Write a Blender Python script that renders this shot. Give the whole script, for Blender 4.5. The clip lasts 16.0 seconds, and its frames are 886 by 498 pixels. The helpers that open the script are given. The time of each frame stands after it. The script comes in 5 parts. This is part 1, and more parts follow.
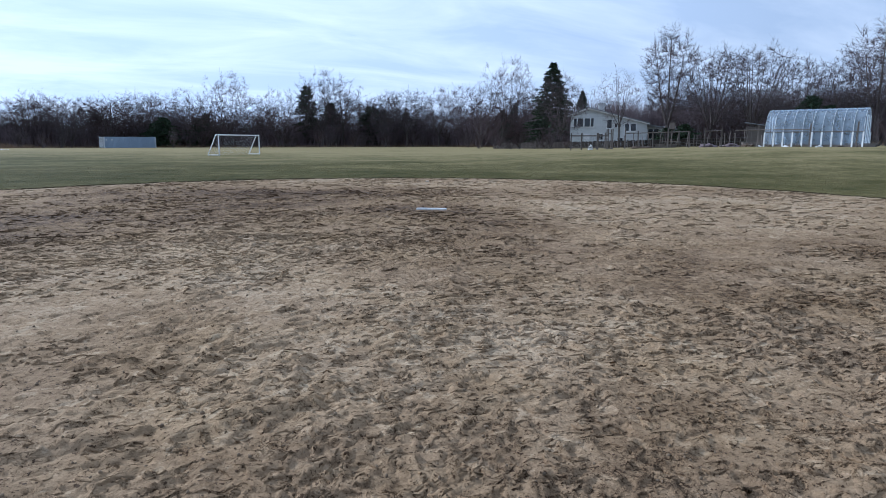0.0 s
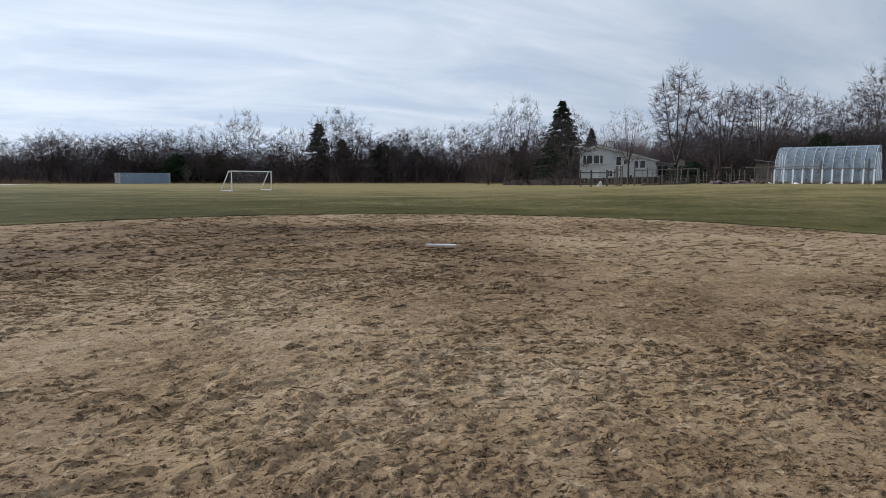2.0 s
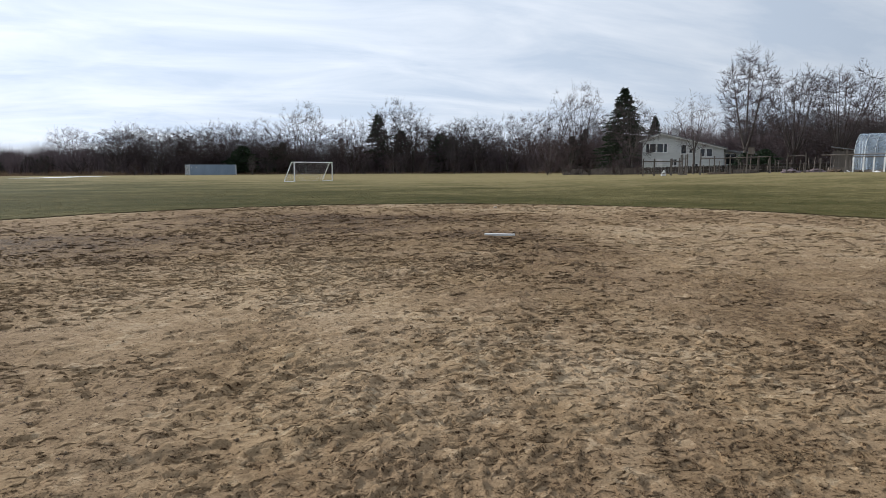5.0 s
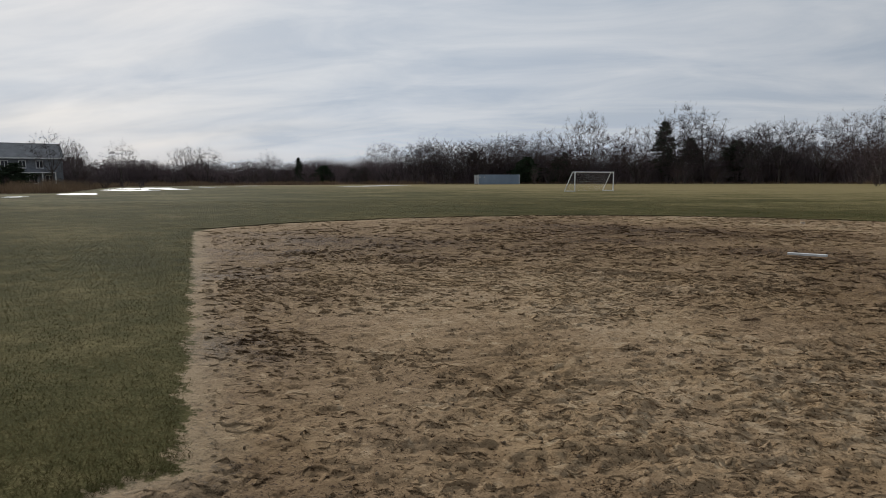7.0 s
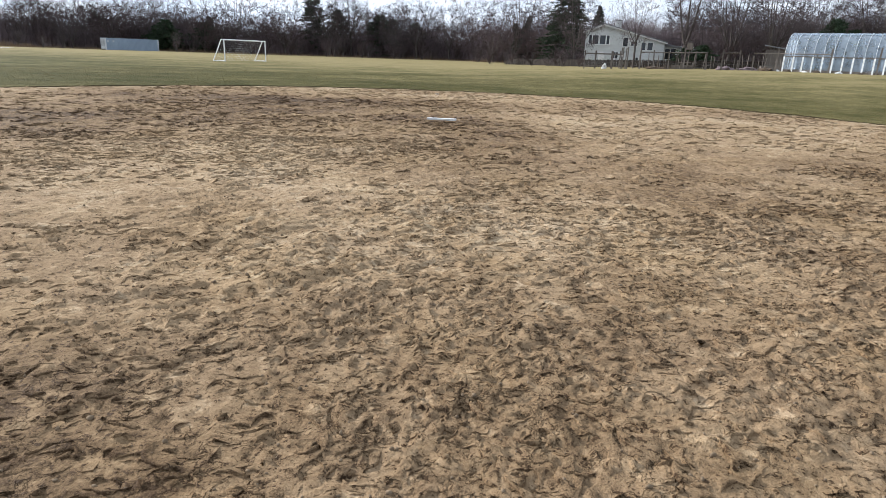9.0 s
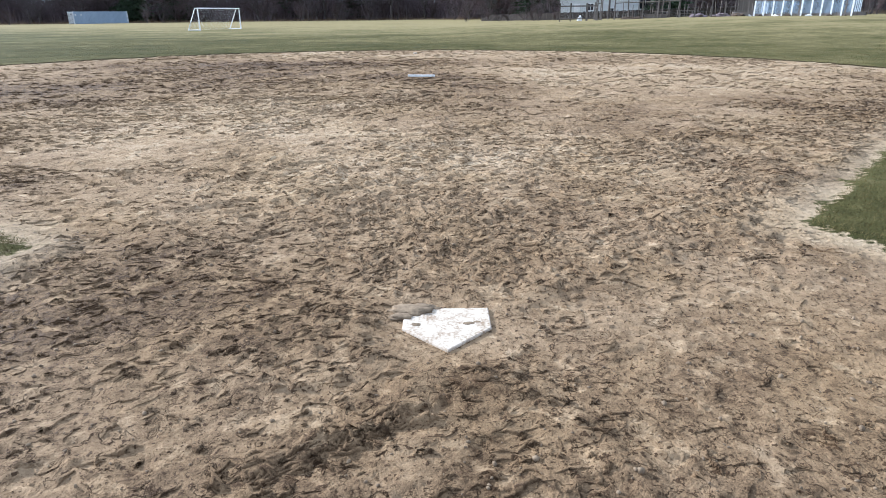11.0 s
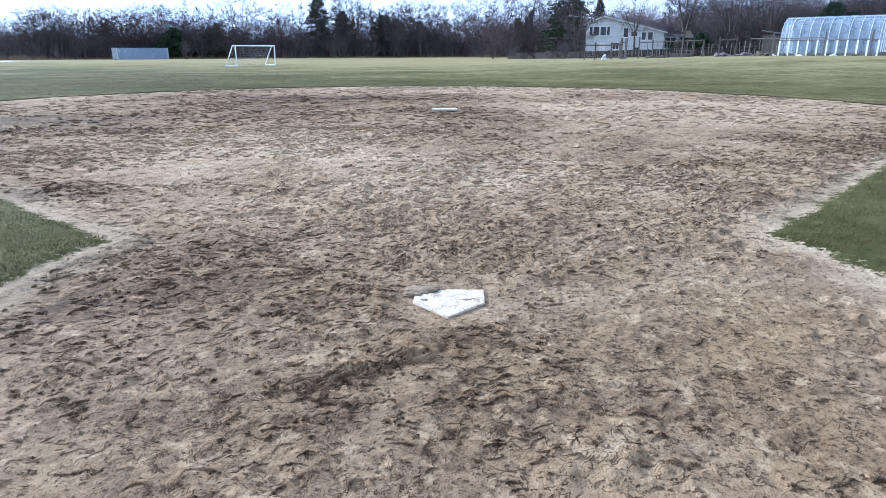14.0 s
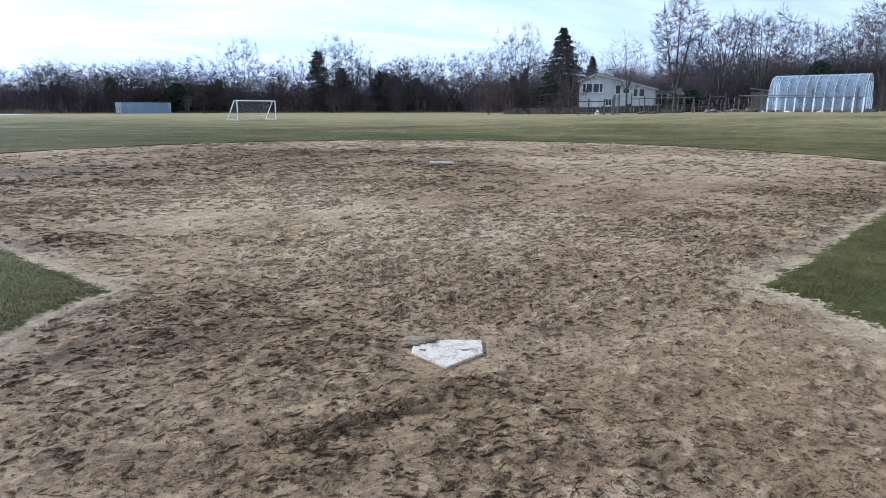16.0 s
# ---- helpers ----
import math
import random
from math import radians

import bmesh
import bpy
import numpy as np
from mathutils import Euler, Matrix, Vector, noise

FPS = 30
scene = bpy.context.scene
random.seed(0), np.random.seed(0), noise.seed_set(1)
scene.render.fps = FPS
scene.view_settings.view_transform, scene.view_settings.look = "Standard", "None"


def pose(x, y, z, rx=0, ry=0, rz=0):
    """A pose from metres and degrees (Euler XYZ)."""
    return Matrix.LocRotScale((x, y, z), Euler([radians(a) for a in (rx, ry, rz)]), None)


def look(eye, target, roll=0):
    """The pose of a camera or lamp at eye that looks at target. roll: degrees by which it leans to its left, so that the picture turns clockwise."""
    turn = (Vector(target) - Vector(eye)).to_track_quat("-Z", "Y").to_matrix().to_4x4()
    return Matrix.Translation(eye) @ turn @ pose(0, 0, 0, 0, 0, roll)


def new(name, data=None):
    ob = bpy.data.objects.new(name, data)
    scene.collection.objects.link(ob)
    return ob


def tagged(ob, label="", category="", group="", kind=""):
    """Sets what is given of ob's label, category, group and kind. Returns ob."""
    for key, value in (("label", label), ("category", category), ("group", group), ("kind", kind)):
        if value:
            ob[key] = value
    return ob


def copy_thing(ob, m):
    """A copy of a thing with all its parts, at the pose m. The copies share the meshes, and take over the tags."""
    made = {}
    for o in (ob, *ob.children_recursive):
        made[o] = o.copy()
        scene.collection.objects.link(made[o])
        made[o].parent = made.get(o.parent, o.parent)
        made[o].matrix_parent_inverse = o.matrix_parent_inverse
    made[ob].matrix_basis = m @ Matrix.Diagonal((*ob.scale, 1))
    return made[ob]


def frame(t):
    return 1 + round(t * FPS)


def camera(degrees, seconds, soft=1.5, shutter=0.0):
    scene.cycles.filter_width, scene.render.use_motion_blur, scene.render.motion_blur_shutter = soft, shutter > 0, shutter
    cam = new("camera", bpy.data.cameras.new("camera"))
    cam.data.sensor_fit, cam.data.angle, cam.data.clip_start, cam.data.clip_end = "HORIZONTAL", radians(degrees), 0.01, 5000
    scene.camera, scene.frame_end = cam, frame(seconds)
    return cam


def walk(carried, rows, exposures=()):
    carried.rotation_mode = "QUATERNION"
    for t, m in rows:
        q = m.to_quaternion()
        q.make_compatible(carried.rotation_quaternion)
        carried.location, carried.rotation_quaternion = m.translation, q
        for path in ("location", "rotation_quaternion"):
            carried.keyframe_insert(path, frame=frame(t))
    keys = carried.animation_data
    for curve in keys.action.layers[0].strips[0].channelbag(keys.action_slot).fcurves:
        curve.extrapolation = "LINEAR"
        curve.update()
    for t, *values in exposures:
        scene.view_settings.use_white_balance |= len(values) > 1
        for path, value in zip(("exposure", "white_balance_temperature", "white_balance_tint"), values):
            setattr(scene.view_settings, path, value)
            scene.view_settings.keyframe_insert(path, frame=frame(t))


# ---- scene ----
cam = camera(70.7, 16.0, soft=0.9)
PATH = [
    (0, (-0.017, -0.455, 1.467), (0.013, 1.515, 1.128), -0.0),
    (0.5, (-0.012, -0.43, 1.466), (-0.002, 1.543, 1.144), 0.2),
    (1, (-0.013, -0.418, 1.473), (0.0, 1.562, 1.191), 0.4),
    (1.5, (-0.013, -0.42, 1.472), (-0.006, 1.564, 1.221), 0.1),
    (2, (-0.013, -0.423, 1.471), (-0.014, 1.564, 1.245), 0.1),
    (2.5, (-0.017, -0.429, 1.469), (-0.039, 1.559, 1.251), 0.1),
    (3, (-0.014, -0.439, 1.472), (-0.051, 1.547, 1.235), -0.1),
    (3.2, (-0.03, -0.477, 1.477), (-0.055, 1.507, 1.223), 0.3),
    (5.3, (-0.03, -0.462, 1.443), (-0.308, 1.502, 1.186), -0.5),
    (5.5, (-0.106, -0.365, 1.412), (-0.782, 1.502, 1.173), -0.7),
    (6, (-0.118, -0.324, 1.411), (-1.115, 1.396, 1.192), -0.6),
    (6.5, (-0.085, -0.362, 1.429), (-1.105, 1.344, 1.212), -0.2),
    (7, (-0.045, -0.398, 1.455), (-1.054, 1.315, 1.232), -0.2),
    (7.5, (0.028, -0.393, 1.429), (-0.754, 1.412, 1.067), -1.0),
    (8, (-0.001, -0.484, 1.413), (-0.418, 1.429, 1.006), 2.0),
    (8.5, (-0.105, -0.713, 1.385), (-0.245, 1.193, 0.798), 0.9),
    (9, (-0.075, -0.994, 1.388), (-0.055, 0.916, 0.795), 2.0),
    (9.2, (-0.098, -1.104, 1.403), (-0.062, 0.8, 0.792), 1.4),
    (11.3, (-0.095, -2.68, 1.437), (-0.033, -0.828, 0.684), -0.5),
    (11.5, (-0.105, -2.807, 1.452), (-0.033, -0.973, 0.657), 0.8),
    (12, (-0.06, -3.077, 1.426), (-0.081, -1.231, 0.656), 0.1),
    (12.5, (-0.037, -3.286, 1.422), (-0.111, -1.419, 0.709), 0.0),
    (13, (-0.074, -3.33, 1.434), (-0.086, -1.42, 0.841), -0.8),
    (13.5, (-0.036, -3.281, 1.441), (-0.036, -1.365, 0.867), -0.7),
    (14, (0.001, -3.259, 1.441), (-0.013, -1.352, 0.839), -0.2),
    (14.5, (-0.017, -3.286, 1.443), (-0.013, -1.368, 0.875), -0.4),
    (15, (-0.022, -3.3, 1.44), (-0.017, -1.374, 0.902), -0.2),
    (15.5, (-0.015, -3.309, 1.442), (-0.024, -1.372, 0.945), -0.1),
    (16, (-0.01, -3.308, 1.447), (-0.013, -1.357, 1.004), 0.0),
]
# stops, kelvin and tint of the phone's own exposure and white balance
EXPOSURE = [
    (0, 0.0, 5150, 10), (0.5, -0.13, 5450, 10), (1.0, -0.24, 5750, 10), (1.5, -0.28, 5950, 10), (3.0, -0.18, 6300, 10), (5.3, -0.1, 6300, 10), (5.5, -0.18, 6300, 10), (6.0, -0.6, 6450, 10), (6.5, -0.75, 6600, 10), (7.2, -0.75, 6650, 10),
    (8.0, -0.35, 6700, 10), (8.5, 0.02, 6900, 10), (9.0, 0.58, 6250, 10), (9.2, 0.62, 6200, 10), (11.3, 0.92, 5300, 10), (11.5, 0.92, 5150, 10), (12.0, 0.88, 4800, 10), (12.5, 0.88, 4800, 10),
    (13.5, 0.97, 4850, 10), (14.5, 0.93, 4950, 10), (15.2, 0.84, 5050, 10), (16.0, 0.42, 5200, 10),
]
walk(cam, [(t, look(eye, target, roll)) for t, eye, target, roll in PATH], EXPOSURE)

# ---- world and sun ----
SUN_AZ, SUN_EL = -60.0, 22.0      # degrees from +y towards +x, and above the horizon
world = bpy.data.worlds.new("world")
scene.world = world
world.use_nodes = True
wt = world.node_tree
wt.nodes.clear()


def wnode(kind, **values):
    n = wt.nodes.new(kind)
    for k, v in values.items():
        if k == "operation":
            n.operation = v
        else:
            n.inputs[k].default_value = v
    return n


sky = wt.nodes.new("ShaderNodeTexSky")
sky.sky_type = "NISHITA"
sky.sun_disc = False
sky.sun_elevation = radians(SUN_EL)
sky.sun_rotation = radians(SUN_AZ)
sky.dust_density = 2.0
coord = wt.nodes.new("ShaderNodeTexCoord")
split = wt.nodes.new("ShaderNodeSeparateXYZ")
wt.links.new(coord.outputs["Generated"], split.inputs[0])
lift = wnode("ShaderNodeMath", operation="MAXIMUM")
wt.links.new(split.outputs["Z"], lift.inputs[0])
lift.inputs[1].default_value = 0.0
lift2 = wnode("ShaderNodeMath", operation="ADD")
wt.links.new(lift.outputs[0], lift2.inputs[0])
lift2.inputs[1].default_value = 0.20
flat = []
for axis in ("X", "Y"):
    d = wnode("ShaderNodeMath", operation="DIVIDE")
    wt.links.new(split.outputs[axis], d.inputs[0])
    wt.links.new(lift2.outputs[0], d.inputs[1])
    flat.append(d)
deck = wt.nodes.new("ShaderNodeCombineXYZ")
wt.links.new(flat[0].outputs[0], deck.inputs[0])
wt.links.new(flat[1].outputs[0], deck.inputs[1])
swing = wt.nodes.new("ShaderNodeMapping")
swing.inputs["Rotation"].default_value = (0, 0, radians(-22))
wt.links.new(deck.outputs[0], swing.inputs[0])
stretch = wt.nodes.new("ShaderNodeMapping")
stretch.inputs["Rotation"].default_value = (0, 0, radians(24))
stretch.inputs["Scale"].default_value = (0.5, 1.25, 1.0)
wt.links.new(swing.outputs[0], stretch.inputs[0])
cloud = wnode("ShaderNodeTexNoise", Scale=0.8, Detail=7.0, Roughness=0.52, Distortion=0.25)
wt.links.new(stretch.outputs[0], cloud.inputs["Vector"])
cover = wt.nodes.new("ShaderNodeValToRGB")
cover.color_ramp.elements[0].position, cover.color_ramp.elements[1].position = 0.34, 0.62
cover.color_ramp.elements[0].color = (0.90, 0.90, 0.90, 1)
cover.color_ramp.elements[1].color = (1, 1, 1, 1)
wt.links.new(cloud.outputs["Fac"], cover.inputs[0])
streak = wnode("ShaderNodeTexNoise", Scale=2.3, Detail=8.0, Roughness=0.58, Distortion=0.5)
wt.links.new(stretch.outputs[0], streak.inputs["Vector"])
tone = wt.nodes.new("ShaderNodeValToRGB")
tone.color_ramp.elements[0].position, tone.color_ramp.elements[1].position = 0.36, 0.64
tone.color_ramp.elements[0].color = (5.0, 5.75, 6.8, 1)
tone.color_ramp.elements[1].color = (6.7, 7.2, 7.9, 1)
wt.links.new(streak.outputs["Fac"], tone.inputs[0])
# cloud towards the sun is brighter
sd = (math.sin(radians(SUN_AZ)) * math.cos(radians(SUN_EL)), math.cos(radians(SUN_AZ)) * math.cos(radians(SUN_EL)), math.sin(radians(SUN_EL)))
dot = wt.nodes.new("ShaderNodeVectorMath")
dot.operation = "DOT_PRODUCT"
wt.links.new(coord.outputs["Generated"], dot.inputs[0])
dot.inputs[1].default_value = sd
near = wt.nodes.new("ShaderNodeMapRange")
wt.links.new(dot.outputs["Value"], near.inputs["Value"])
near.inputs["From Min"].default_value, near.inputs["From Max"].default_value = 0.1, 1.0
near.inputs["To Min"].default_value, near.inputs["To Max"].default_value = 1.03, 1.60
bright = wt.nodes.new("ShaderNodeVectorMath")
bright.operation = "SCALE"
wt.links.new(tone.outputs[0], bright.inputs[0])
wt.links.new(near.outputs[0], bright.inputs["Scale"])
mixsky = wt.nodes.new("ShaderNodeMixRGB")
wt.links.new(cover.outputs[0], mixsky.inputs[0])
wt.links.new(sky.outputs[0], mixsky.inputs[1])
wt.links.new(bright.outputs[0], mixsky.inputs[2])
back = wnode("ShaderNodeBackground", Strength=0.1)
wt.links.new(mixsky.outputs[0], back.inputs[0])
wout = wt.nodes.new("ShaderNodeOutputWorld")
wt.links.new(back.outputs[0], wout.inputs[0])

sun_data = bpy.data.lights.new("sun", "SUN")
sun_data.energy, sun_data.angle, sun_data.color = 4.8, radians(3.0), (1.0, 0.97, 0.93)
sun = new("sun", sun_data)
sun.matrix_world = look((sd[0] * 100, sd[1] * 100, sd[2] * 100), (0, 0, 0))


# ---- materials ----
def material(name, dark, light, scale=4.0, rough=0.85, bump=0.3, fine=40.0, metal=0.0, spread=(0.35, 0.65), stretchy=(1, 1, 1), random_tone=0.0, bump_dist=0.02):
    """Two colours mixed by coarse and fine noise, with relief from the fine noise."""
    m = bpy.data.materials.new(name)
    m.use_nodes = True
    nt = m.node_tree
    bsdf = nt.nodes["Principled BSDF"]
    tc = nt.nodes.new("ShaderNodeTexCoord")
    mp = nt.nodes.new("ShaderNodeMapping")
    mp.inputs["Scale"].default_value = stretchy
    nt.links.new(tc.outputs["Object"], mp.inputs[0])
    n1 = nt.nodes.new("ShaderNodeTexNoise")
    n1.inputs["Scale"].default_value, n1.inputs["Detail"].default_value = scale, 6.0
    n2 = nt.nodes.new("ShaderNodeTexNoise")
    n2.inputs["Scale"].default_value, n2.inputs["Detail"].default_value = fine, 4.0
    nt.links.new(mp.outputs[0], n1.inputs["Vector"])
    nt.links.new(mp.outputs[0], n2.inputs["Vector"])
    add = nt.nodes.new("ShaderNodeMath")
    add.operation = "MULTIPLY_ADD"
    nt.links.new(n2.outputs["Fac"], add.inputs[0])
    add.inputs[1].default_value = 0.45
    sc = nt.nodes.new("ShaderNodeMath")
    sc.operation = "MULTIPLY"
    nt.links.new(n1.outputs["Fac"], sc.inputs[0])
    sc.inputs[1].default_value = 0.55
    nt.links.new(sc.outputs[0], add.inputs[2])
    ramp = nt.nodes.new("ShaderNodeValToRGB")
    ramp.color_ramp.elements[0].position, ramp.color_ramp.elements[1].position = spread
    ramp.color_ramp.elements[0].color, ramp.color_ramp.elements[1].color = (*dark, 1), (*light, 1)
    nt.links.new(add.outputs[0], ramp.inputs[0])
    out = ramp.outputs[0]
    if random_tone:
        info = nt.nodes.new("ShaderNodeObjectInfo")
        rng = nt.nodes.new("ShaderNodeMapRange")
        rng.inputs["To Min"].default_value, rng.inputs["To Max"].default_value = 1 - random_tone, 1 + random_tone
        nt.links.new(info.outputs["Random"], rng.inputs["Value"])
        hs = nt.nodes.new("ShaderNodeHueSaturation")
        nt.links.new(rng.outputs[0], hs.inputs["Value"])
        nt.links.new(out, hs.inputs["Color"])
        out = hs.outputs[0]
    nt.links.new(out, bsdf.inputs["Base Color"])
    bsdf.inputs["Roughness"].default_value, bsdf.inputs["Metallic"].default_value = rough, metal
    bsdf.inputs["Specular IOR Level"].default_value = 0.08 if rough >= 0.8 else 0.4      # dry, fibrous surfaces have no sheen
    if bump:
        b = nt.nodes.new("ShaderNodeBump")
        b.inputs["Strength"].default_value, b.inputs["Distance"].default_value = bump, bump_dist
        nt.links.new(n2.outputs["Fac"], b.inputs["Height"])
        nt.links.new(b.outputs[0], bsdf.inputs["Normal"])
    return m


BARK = material("bark", (0.048, 0.040, 0.037), (0.14, 0.122, 0.11), 1.2, 0.9, 0.6, 9, stretchy=(1, 1, 0.25), random_tone=0.25)
TWIG = material("twig", (0.058, 0.046, 0.048), (0.125, 0.102, 0.102), 0.4, 0.9, 0, 6, random_tone=0.3)
TWIG_RED = material("twig_red", (0.056, 0.040, 0.040), (0.118, 0.086, 0.082), 0.4, 0.9, 0, 6, random_tone=0.3)
BRUSH = material("brush", (0.088, 0.068, 0.072), (0.215, 0.167, 0.170), 0.12, 0.95, 0, 2.2)
NEEDLE = material("needle", (0.021, 0.033, 0.021), (0.060, 0.082, 0.046), 0.8, 0.8, 0, 8, random_tone=0.2)
REED = material("reed", (0.13, 0.085, 0.055), (0.30, 0.215, 0.14), 0.3, 0.9, 0, 5)
SNOW = material("old_snow", (0.62, 0.66, 0.70), (0.86, 0.88, 0.90), 0.8, 0.6, 0.4, 8)
PLATE_WHITE = material("worn_white_rubber", (0.27, 0.195, 0.13), (0.50, 0.43, 0.345), 14, 0.85, 0.25, 70, spread=(0.38, 0.52), bump_dist=0.004)
PLATE_EDGE = material("black_rubber", (0.03, 0.03, 0.03), (0.08, 0.07, 0.06), 12, 0.8, 0.2, 60)
CLOD = material("mud_clod", (0.11, 0.080, 0.054), (0.25, 0.185, 0.12), 7, 0.9, 0.5, 60, bump_dist=0.006)
GOAL_WHITE = material("goal_paint", (0.76, 0.76, 0.74), (0.88, 0.88, 0.86), 2, 0.45, 0.05, 30)
NET = material("net_cord", (0.5, 0.5, 0.5), (0.7, 0.7, 0.7), 2, 0.8, 0, 30)
STEEL_BLUE = material("container_paint", (0.20, 0.26, 0.335), (0.27, 0.335, 0.42), 0.7, 0.5, 0.1, 18, stretchy=(1, 1, 0.3))
STEEL_PALE = material("container_pale_paint", (0.42, 0.44, 0.46), (0.62, 0.63, 0.64), 0.9, 0.5, 0.1, 18)
STEEL_DARK = material("dark_steel", (0.03, 0.03, 0.03), (0.07, 0.065, 0.06), 4, 0.6, 0.1, 30, metal=0.6)
SIDING = material("siding_white", (0.44, 0.45, 0.45), (0.60, 0.61, 0.60), 0.6, 0.7, 0.1, 12, stretchy=(1, 1, 4))
SHINGLE_GREY = material("shingle_wall_grey", (0.105, 0.115, 0.130), (0.22, 0.23, 0.25), 1.2, 0.9, 0.3, 14, stretchy=(1, 1, 2))
ROOF = material("roof_shingle", (0.085, 0.082, 0.082), (0.17, 0.165, 0.165), 1.0, 0.9, 0.4, 12)
ROOF_PALE = material("roof_shingle_pale", (0.17, 0.175, 0.18), (0.28, 0.285, 0.29), 1.0, 0.9, 0.4, 12)
TRIM = material("trim_white", (0.60, 0.60, 0.59), (0.76, 0.76, 0.75), 1.5, 0.6, 0.05, 20)
BRICK = material("chimney_white", (0.48, 0.47, 0.46), (0.66, 0.65, 0.63), 3, 0.8, 0.3, 20)
WOOD = material("weathered_wood", (0.085, 0.070, 0.060), (0.20, 0.175, 0.155), 1.5, 0.9, 0.5, 22, stretchy=(3, 3, 0.4), random_tone=0.25)
FENCE_WOOD = material("dark_fence_board", (0.022, 0.018, 0.015), (0.060, 0.050, 0.043), 1.5, 0.9, 0.5, 22, stretchy=(3, 3, 0.4), random_tone=0.3)
WOOD_PALE = material("weathered_board", (0.105, 0.088, 0.076), (0.21, 0.18, 0.155), 1.2, 0.9, 0.5, 20, stretchy=(3, 3, 0.4), random_tone=0.2)
WOOD_WHITE = material("white_post", (0.70, 0.70, 0.69), (0.86, 0.86, 0.85), 1.5, 0.6, 0.1, 20)
WIRE = material("wire", (0.10, 0.10, 0.10), (0.20, 0.20, 0.20), 3, 0.5, 0, 20, metal=0.7)
SACK = material("white_sack", (0.55, 0.55, 0.53), (0.78, 0.77, 0.75), 6, 0.7, 0.4, 25)
SOIL = material("garden_soil", (0.05, 0.036, 0.026), (0.11, 0.082, 0.06), 2, 0.95, 0.6, 15)
IVY = material("ivy", (0.010, 0.016, 0.009), (0.030, 0.042, 0.020), 1.2, 0.6, 0, 9)
TURF_BLADE = material("turf_blade", (0.054, 0.047, 0.016), (0.170, 0.132, 0.056), 0.9, 0.8, 0, 55, spread=(0.36, 0.66))
# darker than the blades: carries the shade of the turf lip
SHADED_THATCH = material("thatch", (0.050, 0.038, 0.022), (0.125, 0.095, 0.055), 2.0, 0.9, 0, 30)


def glass(name, tint, rough=0.08):
    m = bpy.data.materials.new(name)
    m.use_nodes = True
    b = m.node_tree.nodes["Principled BSDF"]
    b.inputs["Base Color"].default_value = (*tint, 1)
    b.inputs["Roughness"].default_value = rough
    b.inputs["Specular IOR Level"].default_value = 0.6
    return m


PANE = glass("window_glass", (0.018, 0.020, 0.024))


def film_plastic():
    """Greenhouse film: milky, lets light through, glossy, with folds."""
    m = bpy.data.materials.new("greenhouse_film")
    m.use_nodes = True
    nt = m.node_tree
    b = nt.nodes["Principled BSDF"]
    b.inputs["Base Color"].default_value = (0.46, 0.55, 0.65, 1)
    b.inputs["Roughness"].default_value = 0.16
    tc = nt.nodes.new("ShaderNodeTexCoord")
    n = nt.nodes.new("ShaderNodeTexNoise")
    n.inputs["Scale"].default_value, n.inputs["Detail"].default_value = 1.1, 5
    nt.links.new(tc.outputs["Object"], n.inputs["Vector"])
    bp = nt.nodes.new("ShaderNodeBump")
    bp.inputs["Strength"].default_value, bp.inputs["Distance"].default_value = 0.5, 0.15
    nt.links.new(n.outputs["Fac"], bp.inputs["Height"])
    nt.links.new(bp.outputs[0], b.inputs["Normal"])
    clear = nt.nodes.new("ShaderNodeBsdfTransparent")
    clear.inputs[0].default_value = (0.85, 0.9, 0.95, 1)
    trans = nt.nodes.new("ShaderNodeBsdfTranslucent")
    trans.inputs[0].default_value = (0.65, 0.70, 0.75, 1)
    mr = nt.nodes.new("ShaderNodeMapRange")
    mr.inputs["To Min"].default_value, mr.inputs["To Max"].default_value = 0.42, 0.90
    nt.links.new(n.outputs["Fac"], mr.inputs["Value"])
    m1 = nt.nodes.new("ShaderNodeMixShader")
    m1.inputs[0].default_value = 0.35
    m2 = nt.nodes.new("ShaderNodeMixShader")
    nt.links.new(b.outputs[0], m1.inputs[1])
    nt.links.new(trans.outputs[0], m1.inputs[2])
    nt.links.new(mr.outputs[0], m2.inputs[0])
    nt.links.new(m1.outputs[0], m2.inputs[1])
    nt.links.new(clear.outputs[0], m2.inputs[2])
    nt.links.new(m2.outputs[0], nt.nodes["Material Output"].inputs["Surface"])
    return m


FILM = film_plastic()


